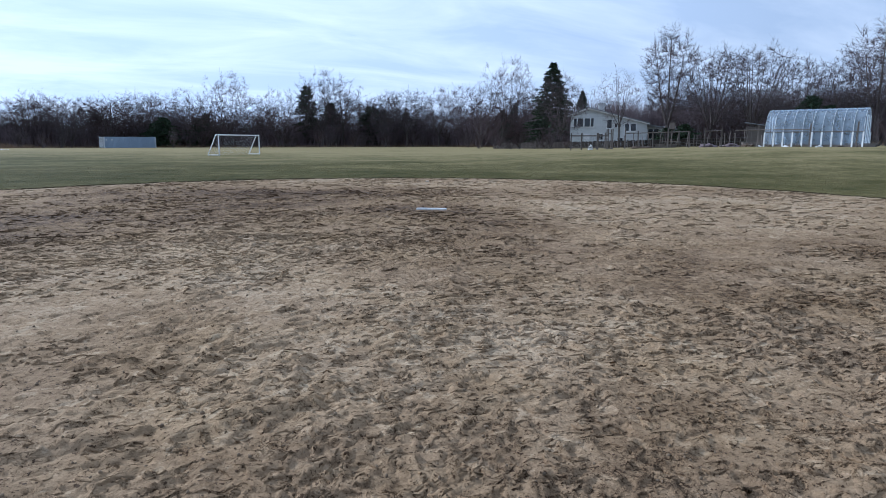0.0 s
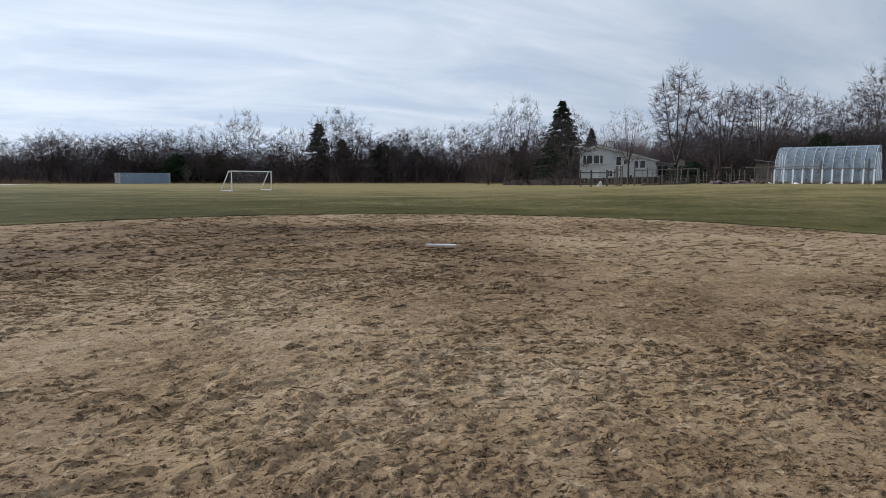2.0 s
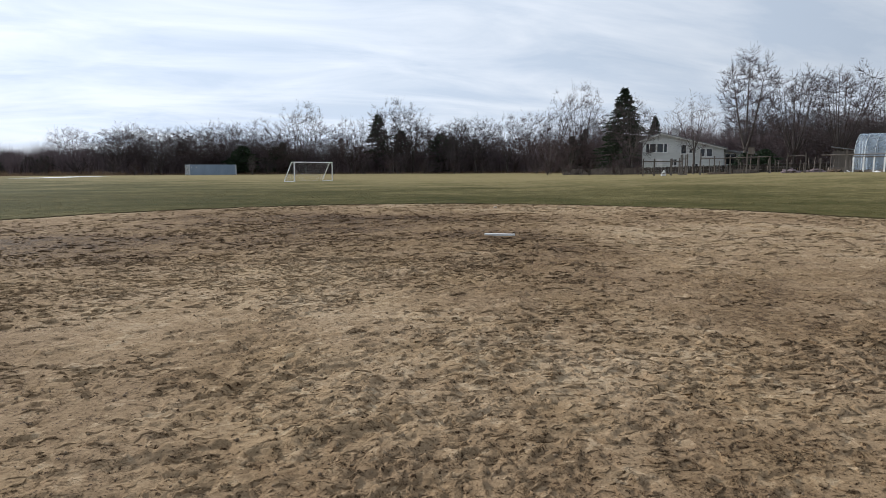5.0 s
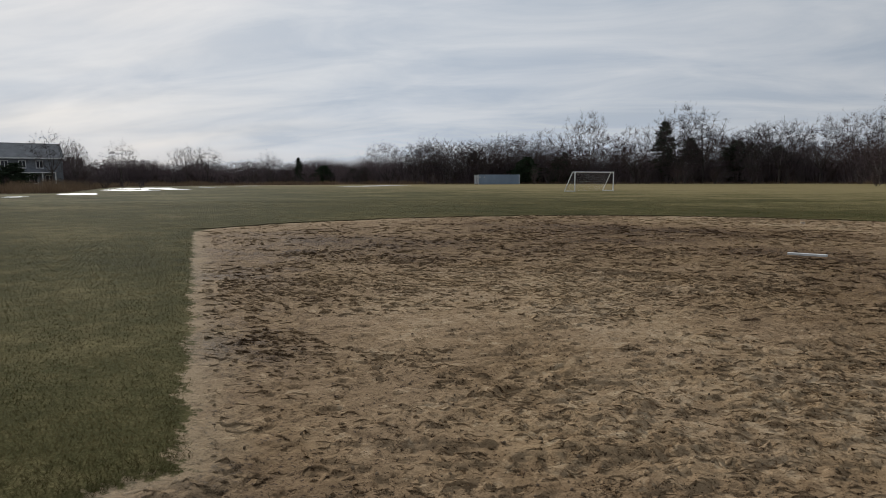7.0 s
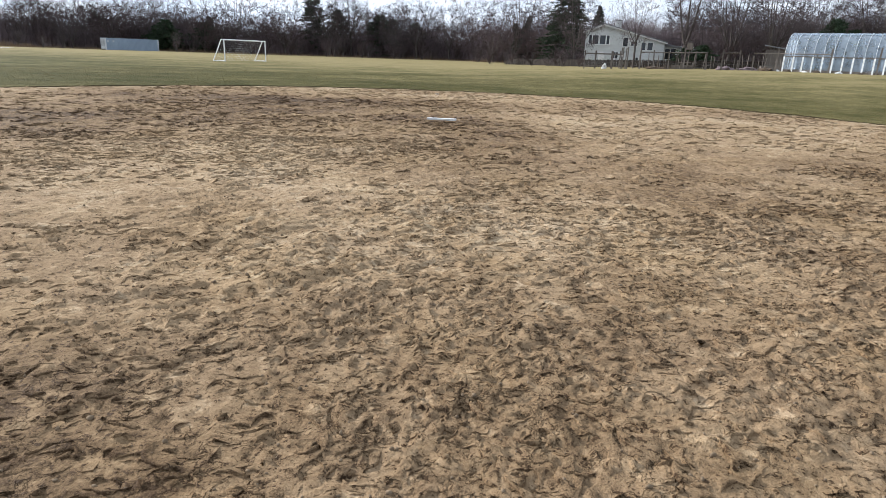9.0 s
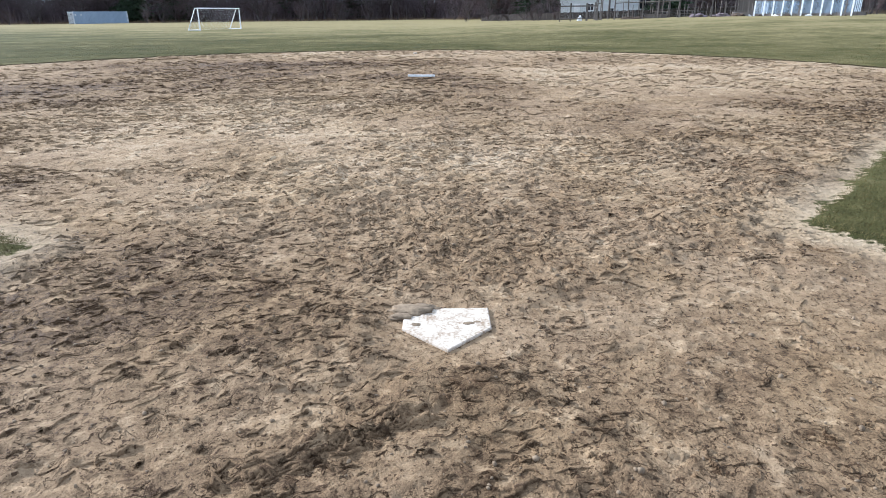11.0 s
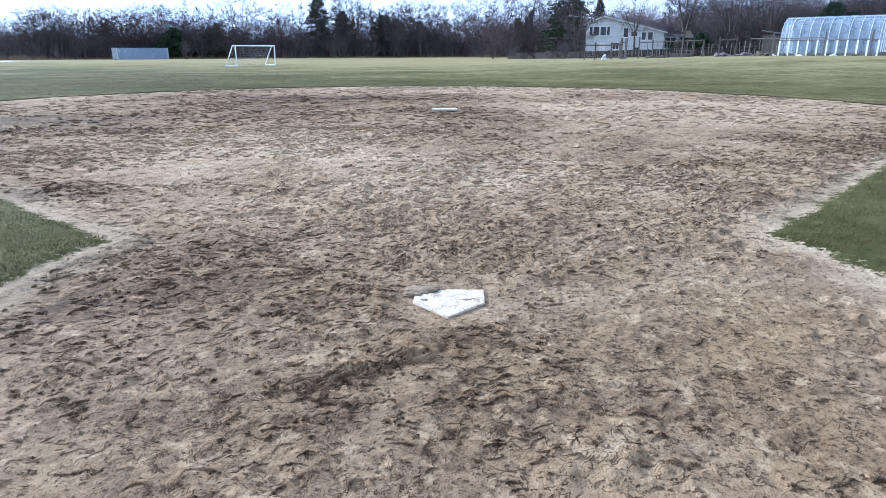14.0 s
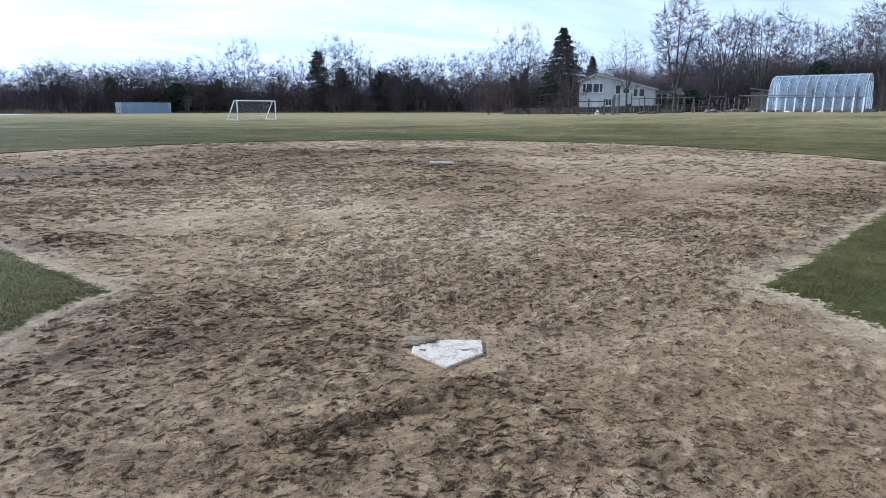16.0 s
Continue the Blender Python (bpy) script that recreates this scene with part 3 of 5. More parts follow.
def heights(x, y):
    i = np.clip(np.searchsorted(gx, x) - 1, 0, nx - 2)
    j = np.clip(np.searchsorted(gy, y) - 1, 0, ny - 2)
    a, b = (x - gx[i]) / (gx[i + 1] - gx[i]), (y - gy[j]) / (gy[j + 1] - gy[j])
    return H[i, j] * (1 - a) * (1 - b) + H[i + 1, j] * a * (1 - b) + H[i, j + 1] * (1 - a) * b + H[i + 1, j + 1] * a * b


def blades(name, x, y, z, tall, wide, lean, mat, label, category):
    """Many single upright blades in one mesh."""
    n = len(x)
    a = rng.uniform(0, 2 * math.pi, n)
    l = rng.uniform(0, 2 * math.pi, n)
    dx, dy = np.cos(a) * wide / 2, np.sin(a) * wide / 2
    v = np.empty((n, 3, 3))
    v[:, 0] = np.stack((x - dx, y - dy, z), -1)
    v[:, 1] = np.stack((x + dx, y + dy, z), -1)
    v[:, 2] = np.stack((x + np.cos(l) * lean * tall, y + np.sin(l) * lean * tall, z + tall), -1)
    me = mesh_np(name, v.reshape(-1, 3), np.arange(3 * n).reshape(-1, 3), mat)
    return tagged(new(name, me), label, category, kind="stuff")


# ---- ball field things ----
def home_plate():
    e = thing("home_plate", 0.005, 0, -0.003, -1.5, "worn white rubber home plate half smeared with mud", "home plate")
    w, d = 0.2159, 0.4318
    bm = bmesh.new()
    outline = [(-w, d), (-w, 0.216), (0, 0), (w, 0.216), (w, d)]
    top = [bm.verts.new((x * 0.975, 0.22 + (y - 0.22) * 0.975, 0.013)) for x, y in outline]
    rim = [bm.verts.new((x, y, 0.007)) for x, y in outline]
    low = [bm.verts.new((x, y, -0.035)) for x, y in outline]
    bm.faces.new(top[::-1])
    for a, b in ((top, rim), (rim, low)):
        for i in range(5):
            bm.faces.new((a[i], a[(i + 1) % 5], b[(i + 1) % 5], b[i]))
    bmesh.ops.recalc_face_normals(bm, faces=bm.faces[:])
    part("plate_face", bm, PLATE_WHITE, e)
    bm = bmesh.new()
    big = [bm.verts.new((x * 1.012, 0.22 + (y - 0.22) * 1.012, -0.012)) for x, y in outline]
    low = [bm.verts.new((x * 1.012, 0.22 + (y - 0.22) * 1.012, -0.03)) for x, y in outline]
    bm.faces.new(big[::-1])
    for i in range(5):
        bm.faces.new((big[i], big[(i + 1) % 5], low[(i + 1) % 5], low[i]))
    bmesh.ops.recalc_face_normals(bm, faces=bm.faces[:])
    part("plate_border", bm, PLATE_EDGE, e, "thin black bevelled rubber border")
    # mud trodden over its corner and back edge
    for mx, my, s, f in ((-0.175, 0.415, 0.085, 0.2), (-0.12, 0.445, 0.045, 0.3), (-0.225, 0.34, 0.045, 0.3), (-0.165, 0.385, 0.045, 0.32), (-0.150, 0.250, 0.022, 0.16), (0.105, 0.262, 0.024, 0.12), (0.150, 0.275, 0.014, 0.14), (-0.05, 0.43, 0.02, 0.3)):
        bm = bmesh.new()
        bmesh.ops.create_icosphere(bm, subdivisions=3, radius=s)
        for v in bm.verts:
            k = 1 + 0.45 * noise.noise(v.co * 38 + Vector((mx * 50, my * 50, 0)))
            v.co = Vector((v.co.x * 1.35 * k, v.co.y * 0.75 * k, v.co.z * f * k)) + Vector((mx, my, 0.012))
        part("mud_smear", bm, CLOD, e, "caked brown mud", True)
    return e


def pitchers_plate():
    x, y = -0.06, 12.22
    e = thing("pitchers_plate", x, y, float(land(x, y)), -8, "white rubber pitching slab set in dark mud", "pitching rubber")
    part("slab", boxed(-0.305, 0.305, -0.05, 0.05, -0.04, 0.032, bevel=0.006), SACK, e)
    part("mud_smear", boxed(-0.29, -0.12, 0.0, 0.06, -0.01, 0.022, bevel=0.01), CLOD, e, "caked brown mud")
    return e


home_plate()
pitchers_plate()
for x, y, r in ((-0.25, 22.6, 0.06),):
    e = thing("base_plug", x, y, height(x, y), 20, "small scuffed white rubber base plug in the soil", "base plug")
    part("cap", boxed(-r, r, -r, r, -0.02, 0.05, bevel=0.015), PLATE_WHITE, e)
    part("stem", rod(bmesh.new(), (0, 0, -0.12), (0, 0, -0.02), 0.03), PLATE_EDGE, e)


def clods(n):
    """Crumbs and clods of mud scattered over the soil, as one joined mesh."""
    base = bmesh.new()
    bmesh.ops.create_icosphere(base, subdivisions=1, radius=1.0)
    bv = np.array([v.co[:] for v in base.verts])
    bf = np.array([[v.index for v in f.verts] for f in base.faces])
    base.free()
    x = np.concatenate((rng.normal(0.0, 1.6, n // 2), rng.uniform(-8, 7, n - n // 2)))
    y = np.concatenate((rng.uniform(-1.8, 5.5, n // 2), rng.uniform(-1.5, 12, n - n // 2)))
    ok = turf_sd(x, y) < -0.05
    ok &= (np.abs(x) > 0.26) | (y < -0.05) | (y > 0.5)
    x, y = x[ok], y[ok]
    m = len(x)
    s = 0.003 + 0.008 * rng.random(m) ** 3
    z = heights(x, y) + s * 0.25
    v = bv[None] * (1 + 0.5 * (rng.random((m, len(bv), 1)) - 0.5)) * s[:, None, None] * rng.uniform(0.6, 1.5, (m, 1, 3)) + np.stack((x, y, z), -1)[:, None]
    f = bf[None] + (np.arange(m) * len(bv))[:, None, None]
    tagged(new("mud_clods", mesh_np("mud_clods", v.reshape(-1, 3), f.reshape(-1, 3), CLOD)), "small dark crumbs of mud lying on the soil", "mud clods", kind="stuff")


clods(4500)


DAMP_G, CHURN_G = damp, churn


def sample(field, x, y):
    i = np.clip(np.searchsorted(gx, x) - 1, 0, nx - 2)
    j = np.clip(np.searchsorted(gy, y) - 1, 0, ny - 2)
    return field[i, j]


def mud_lips(x, y, length, tall, turn, bend, label, steps=7, wet_dark=0.11, back=3.0):
    """Torn ledges of mud: each follows a wandering curve, steep on one side and sloping back on the other; one joined mesh."""
    m = len(x)
    t = np.linspace(-0.5, 0.5, steps)[None]
    head = turn[:, None] + bend[:, None] * t * 2 + rng.normal(0, 0.33, (m, steps))
    dx, dy = np.cos(head) * length[:, None] / (steps - 1), np.sin(head) * length[:, None] / (steps - 1)
    cx = x[:, None] + np.cumsum(dx, 1) - dx.sum(1)[:, None] / 2
    cy = y[:, None] + np.cumsum(dy, 1) - dy.sum(1)[:, None] / 2
    h = tall[:, None] * np.clip(np.cos(t * math.pi), 0, 1) ** 0.45 * rng.uniform(0.45, 1.1, (m, steps))
    sx, sy = np.sin(head), -np.cos(head)                 # towards the steep side
    w = np.maximum(h, 0.25 * tall[:, None])
    rows = []
    for off, lift, wide in ((0.35, -0.006, 0.0), (0.12, 0.62, 0.0), (-0.25, 1.0, 0.0), (-back, -0.004, 1.0)):
        k = w * off * (1 + wide * rng.uniform(-0.45, 0.6, (m, steps))) + w * rng.normal(0, 0.12, (m, steps))
        px, py = cx + sx * k, cy + sy * k
        pz = heights(px, py) + (h * lift if lift > 0 else lift)
        rows.append(np.stack((px, py, pz), -1))
    V = np.stack(rows, 2)                                # lip, step, row, xyz
    r = len(rows)
    q = np.array([(s * r + k, s * r + k + 1, (s + 1) * r + k + 1, (s + 1) * r + k) for s in range(steps - 1) for k in range(r - 1)])
    F = (q[None] + (np.arange(m) * steps * r)[:, None, None]).reshape(-1, 4)
    P = V.reshape(-1, 3)
    me = mesh_np("mud_lips", P, F, FIELD)
    # steep side coloured darker: wet torn mud, and its shade painted in
    damp_shade = sample(DAMP_G, P[:, 0], P[:, 1]) + np.tile(np.array((wet_dark, wet_dark, 0.3 * wet_dark, 0.0)), m * steps)
    for nm, arr in (("turf", turf_sd(P[:, 0], P[:, 1])), ("damp", damp_shade), ("churn", sample(CHURN_G, P[:, 0], P[:, 1]))):
        at = me.attributes.new(nm, "FLOAT", "POINT")
        at.data.foreach_set("value", np.ascontiguousarray(arr, dtype=np.float32))
    tagged(new("mud_lips", me), label, "mud", kind="stuff")


def lip_places(n, x0, x1, y0, y1, patchy):
    """Places on bare soil that gather in patches."""
    x, y = rng.uniform(x0, x1, n * 6), rng.uniform(y0, y1, n * 6)
    ok = (turf_sd(x, y) < -0.14) & (rng.random(n * 6) < 0.40 + patchy * (fbm(x, y, 0.45, 3) + 0.7 * fbm(x, y, 1.7, 2)))
    ok &= (np.hypot(x, y - 0.2) > 0.36) & (np.hypot(x + 0.06, y - 12.2) > 0.45)
    return x[ok][:n], y[ok][:n]


def ledges(n, x0, x1, y0, y1, ln, tall, swing, curl, label, patchy=1.0, steps=7, wet_dark=0.11, flip=0.15):
    x, y = lip_places(n, x0, x1, y0, y1, patchy)
    m = len(x)
    turn = rng.normal(0.14, swing, m) + math.pi * (rng.random(m) < flip)
    f = rng.random(m) ** 1.8
    mud_lips(x, y, ln[0] + (ln[1] - ln[0]) * f, (tall[0] + (tall[1] - tall[0]) * rng.random(m) ** 1.5), turn, rng.normal(0, curl, m), label, steps, wet_dark)


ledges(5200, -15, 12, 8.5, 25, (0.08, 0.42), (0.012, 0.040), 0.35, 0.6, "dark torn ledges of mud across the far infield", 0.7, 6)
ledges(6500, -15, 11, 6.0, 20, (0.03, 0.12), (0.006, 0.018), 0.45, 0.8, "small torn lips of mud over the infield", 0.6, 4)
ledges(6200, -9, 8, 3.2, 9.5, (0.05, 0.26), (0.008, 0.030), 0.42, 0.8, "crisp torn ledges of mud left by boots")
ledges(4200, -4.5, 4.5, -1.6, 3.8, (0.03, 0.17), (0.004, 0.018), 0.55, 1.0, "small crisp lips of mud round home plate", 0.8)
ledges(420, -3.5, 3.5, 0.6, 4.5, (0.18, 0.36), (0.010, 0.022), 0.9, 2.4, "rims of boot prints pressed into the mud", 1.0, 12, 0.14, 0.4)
# dragged heap beside home plate, and heel scrapes in front of it
n = 75
t = rng.random(n)
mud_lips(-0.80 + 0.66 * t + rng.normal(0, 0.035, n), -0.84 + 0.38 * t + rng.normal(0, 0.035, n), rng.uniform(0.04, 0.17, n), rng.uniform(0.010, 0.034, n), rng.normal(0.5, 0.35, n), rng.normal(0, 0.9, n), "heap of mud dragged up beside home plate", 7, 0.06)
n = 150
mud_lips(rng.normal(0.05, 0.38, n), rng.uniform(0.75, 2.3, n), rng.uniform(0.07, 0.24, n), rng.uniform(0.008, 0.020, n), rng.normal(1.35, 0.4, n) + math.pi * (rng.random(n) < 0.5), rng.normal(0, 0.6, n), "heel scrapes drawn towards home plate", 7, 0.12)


# denser near the diamond, thinning out evenly
n = 1500000
rr = 2.5 + 42 * rng.random(n) ** 1.9
aa = rng.uniform(radians(-75), radians(62), n)
x, y = rr * np.sin(aa), rr * np.cos(aa) - 0.4
ok = turf_sd(x, y) + 0.10 * fbm(x, y, 6.0, 2) > 0.0
x, y, rr = x[ok][:330000], y[ok][:330000], rr[ok][:330000]
blades("turf_grass", x, y, heights(x, y) - 0.006, rng.uniform(0.010, 0.034, len(x)), rng.uniform(0.003, 0.006, len(x)) * np.clip(rr / 5, 1, 3.0), 0.8, TURF_BLADE, "short dormant green and straw coloured grass blades", "grass")
# shaggy lip where the turf ends; its shade is put into the thatch colour
a = rng.uniform(radians(-62), radians(232), 60000)
r = ARC[2] + rng.normal(0.03, 0.035, len(a)) + 0.10 * fbm(np.cos(a) * 14, np.sin(a) * 14, 1.1, 2)
x, y = ARC[0] + r * np.cos(a), ARC[1] + r * np.sin(a)
ok = np.abs(turf_sd(x, y)) < 0.22
x, y = x[ok], y[ok]
blades("turf_lip", x, y, heights(x, y) - 0.01, rng.uniform(0.012, 0.036, len(x)), rng.uniform(0.015, 0.03, len(x)), 0.6, SHADED_THATCH, "shaggy brown thatch along the turf edge, coloured dark for its shade", "grass edge")


# ---- goal ----
def soccer_goal():
    W, Hh, D = 6.4, 2.13, 1.5
    x, y = -22.25, 65.5
    e = thing("soccer_goal", x, y, float(land(x, y)), 66.5, "white metal soccer goal standing on the turf", "soccer goal")
    for px in (0, W):
        part("goal_post", rod(bmesh.new(), (px, 0, 0), (px, 0, Hh), 0.06, seg=12), GOAL_WHITE, e)
        part("top_depth_bar", rod(bmesh.new(), (px, 0.04, Hh), (px, 0.35, Hh), 0.045, seg=10), GOAL_WHITE, e)
        part("back_stay", rod(bmesh.new(), (px, 0.35, Hh), (px, D, 0.06), 0.045, seg=10), GOAL_WHITE, e)
        part("ground_bar", rod(bmesh.new(), (px, 0.02, 0.06), (px, D, 0.06), 0.05, seg=10), GOAL_WHITE, e)
    part("crossbar", rod(bmesh.new(), (-0.06, 0, Hh), (W + 0.06, 0, Hh), 0.06, seg=12), GOAL_WHITE, e)
    bm = bmesh.new()
    for i in range(29):
        px = W * i / 28
        rod(bm, (px, 0.36, Hh), (px, D, 0.08), 0.003, seg=3)
    for j in range(11):
        t = j / 10
        rod(bm, (0, 0.36 + (D - 0.36) * t, Hh + (0.08 - Hh) * t), (W, 0.36 + (D - 0.36) * t, Hh + (0.08 - Hh) * t), 0.003, seg=3)
    part("net", bm, NET, e, "thin pale cord net")


soccer_goal()


def shipping_container():
    L, W, Hh = 12.19, 2.44, 2.59
    x, y = spot(-27.3, 164)
    e = thing("shipping_container", x, y, float(land(x, y)) - 0.02, 50.5, "long slate-blue corrugated steel shipping container with pale corners", "container")

    def corrugated(n0, n1, at, along_x, out):
        """Trapezoid ribs along one side."""
        bm = bmesh.new()
        prev, s, k = None, n0, 0
        steps = ((0.07, 0.0), (0.07, 0.04), (0.07, 0.04), (0.07, 0.0))
        while s < n1:
            off = (0.0, 0.036, 0.036, 0.0)[k % 4]
            p = (s, at + out * off) if along_x else (at + out * off, s)
            cur = [bm.verts.new((*p, 0.16)), bm.verts.new((*p, Hh - 0.12))]
            if prev:
                bm.faces.new((prev[0], cur[0], cur[1], prev[1]))
            prev = cur
            s += steps[k % 4][0]
            k += 1
        r = bmesh.ops.extrude_face_region(bm, geom=bm.faces[:])
        for v in r["geom"]:
            if isinstance(v, bmesh.types.BMVert):
                v.co += Vector((0, -out * 0.03, 0)) if along_x else Vector((-out * 0.03, 0, 0))
        bmesh.ops.recalc_face_normals(bm, faces=bm.faces[:])
        return bm

    part("side_panel", corrugated(0.15, L - 0.12, 0.02, True, -1), STEEL_BLUE, e)
    part("side_panel", corrugated(0.15, L - 0.12, W - 0.02, True, 1), STEEL_BLUE, e)
    part("end_panel", corrugated(0.12, W - 0.1, L - 0.03, False, 1), STEEL_BLUE, e)
    part("roof_panel", boxed(0.05, L - 0.05, 0.05, W - 0.05, Hh - 0.06, Hh - 0.02), STEEL_BLUE, e)
    part("floor_frame", boxed(0.05, L - 0.05, 0.05, W - 0.05, 0.04, 0.14), STEEL_DARK, e)
    for py in (0.0, W - 0.12):
        part("top_rail", boxed(0.12, L - 0.12, py, py + 0.12, Hh - 0.13, Hh, bevel=0.01), STEEL_BLUE, e)
        part("bottom_rail", boxed(0.12, L - 0.12, py, py + 0.12, 0.02, 0.17, bevel=0.01), STEEL_BLUE, e)
        for px in (0.0, L - 0.3):
            part("corner_post", boxed(px, px + 0.3, py - 0.012, py + 0.13, 0, Hh, bevel=0.012), STEEL_PALE, e, "pale grey corner post")
    for dy in (0.13, W / 2 + 0.01):
        d = part("door", boxed(-0.02, 0.04, dy, dy + W / 2 - 0.14, 0.14, Hh - 0.13, bevel=0.01), STEEL_PALE, e, "pale grey end door")
        for k in (0.25, 0.75):
            part("lock_rod", rod(bmesh.new(), (-0.05, dy + k, 0.2), (-0.05, dy + k, Hh - 0.2), 0.02), STEEL_DARK, d)
    for px in (0.4, 1.6):
        part("sign_plate", boxed(px, px + 0.35, -0.045, -0.03, 1.75, 2.05), STEEL_PALE, e, "small pale sign plate")


shipping_container()


# ---- greenhouse and garden ----
def greenhouse():
    """Hoop house: its long side faces the field."""
    x0, y0 = spot(27.75, 75.5)
    x1, y1 = spot(34.4, 74.0)
    L = math.hypot(x1 - x0, y1 - y0)
    turn = math.degrees(math.atan2(y1 - y0, x1 - x0))
    Z = float(land((x0 + x1) / 2, (y0 + y1) / 2)) - 0.02
    e = thing("greenhouse", x0, y0, Z, turn, "long hoop greenhouse of clear plastic film on white posts", "greenhouse")
    W, side, top = 5.2, 1.5, 3.9
    n = 14

    def arch(k):
        a = math.pi * k / n
        return W / 2 - W / 2 * math.cos(a), side + (top - side) * math.sin(a) ** 0.9

    bays = 10
    for i in range(bays):
        xa, xb = L * i / bays, L * (i + 1) / bays
        bm = bmesh.new()
        rows = []
        for k in range(n + 1):
            yy, zz = arch(k)
            row = []
            for j in range(7):
                f = j / 6
                sag = 0.035 * math.sin(math.pi * f) * (1 + 0.6 * noise.noise(Vector((i * 3.1, k * 0.7, 0))))
                row.append(bm.verts.new((xa + (xb - xa) * f, yy + (sag if k < n / 2 else -sag), zz - sag)))
            rows.append(row)
        for k in range(n):
            for j in range(6):
                bm.faces.new((rows[k][j], rows[k][j + 1], rows[k + 1][j + 1], rows[k + 1][j]))
        part("roof_film", bm, FILM, e, "clear plastic film", True)
        for yy in (0.02, W - 0.02):
            bm = bmesh.new()
            g = [[bm.verts.new((xa + (xb - xa) * j / 6, yy + 0.04 * noise.noise(Vector((i * 2.3 + j * 0.6, k * 0.9, yy))), 0.25 + (side - 0.25) * k / 4)) for j in range(7)] for k in range(5)]
            for k in range(4):
                for j in range(6):
                    bm.faces.new((g[k][j], g[k][j + 1], g[k + 1][j + 1], g[k + 1][j]))
            part("side_film", bm, FILM, e, "rumpled clear plastic side curtain", True)
        for yy in (-0.03, W - 0.02):
            part("base_board", boxed(xa + 0.01, xb - 0.01, yy, yy + 0.05, 0, 0.27), WOOD_PALE, e)
    for i in range(bays + 1):
        px = L * i / bays
        bm = bmesh.new()
        for k in range(n):
            a, b = arch(k), arch(k + 1)
            rod(bm, (px, a[0], a[1] + 0.01), (px, b[0], b[1] + 0.01), 0.018, seg=6)
        part("hoop", bm, STEEL_PALE, e, "pale metal hoop")
        for yy in (-0.09, W + 0.02):
            part("side_post", boxed(px - 0.07, px + 0.07, yy, yy + 0.07, 0, side + 0.02, bevel=0.008), WOOD_WHITE, e, "white side post")
    for yy in (-0.04, W - 0.01):
        part("hip_board", boxed(0, L, yy, yy + 0.05, side - 0.02, side + 0.09), WOOD_PALE, e)
    bm = bmesh.new()
    crest = [[bm.verts.new((px, arch(k)[0], arch(k)[1] + 0.03)) for px in (-0.05, L + 0.05)] for k in range(5, 10)]
    for a, b in zip(crest[:-1], crest[1:]):
        bm.faces.new((a[0], a[1], b[1], b[0]))
    part("ridge_cover", bm, FILM, e, "second layer of pale film along the ridge", True)
    part("ridge_pipe", rod(bmesh.new(), (0, W / 2, top - 0.06), (L, W / 2, top - 0.06), 0.03), WOOD_WHITE, e)
    for px in (0.0, L):
        bm = bmesh.new()
        vs = [bm.verts.new((px, arch(k)[0], arch(k)[1])) for k in range(n + 1)]
        bm.faces.new([bm.verts.new((px, 0, 0.02))] + vs + [bm.verts.new((px, W, 0.02))])
        part("end_film", bm, FILM, e, "plastic film end wall")
        for py in (1.8, 3.0, 4.2):
            part("end_stud", boxed(px - 0.04, px + 0.04, py - 0.05, py + 0.05, 0, 3.2), WOOD_WHITE, e)
    # what shows dimly through the film
    for i in range(6):
        cx = L * (i + 0.6) / 6.3
        b = thing("planting_bed", *spot(29.6 + i * 0.95, 78.2 - i * 0.75), Z, turn, "dark soil planting bed inside the greenhouse", "planting bed", "greenhouse beds")
        part("bed_board", boxed(0, 1.2, 0, 0.05, 0, 0.4), WOOD, b)
        part("bed_board", boxed(0, 1.2, 1.2, 1.25, 0, 0.4), WOOD, b)
        part("soil", boxed(0, 1.2, 0.05, 1.2, 0, 0.36), SOIL, b)
    return e


greenhouse()


def lump(name, x, y, sx, sy, sz, mat, label, category, seed=0, group=""):
    e = thing(name, x, y, float(land(x, y)) - 0.03, seed * 37 % 180, label, category, group)
    bm = bmesh.new()
    bmesh.ops.create_icosphere(bm, subdivisions=3, radius=1)
    for v in bm.verts:
        k = 1 + 0.5 * noise.noise(v.co * 2.2 + Vector((seed * 7.7, 0, 0)))
        v.co = Vector((v.co.x * sx * k, v.co.y * sy * k, max(v.co.z, -0.1) * sz * k))
    part("heap", bm, mat, e)
    return e


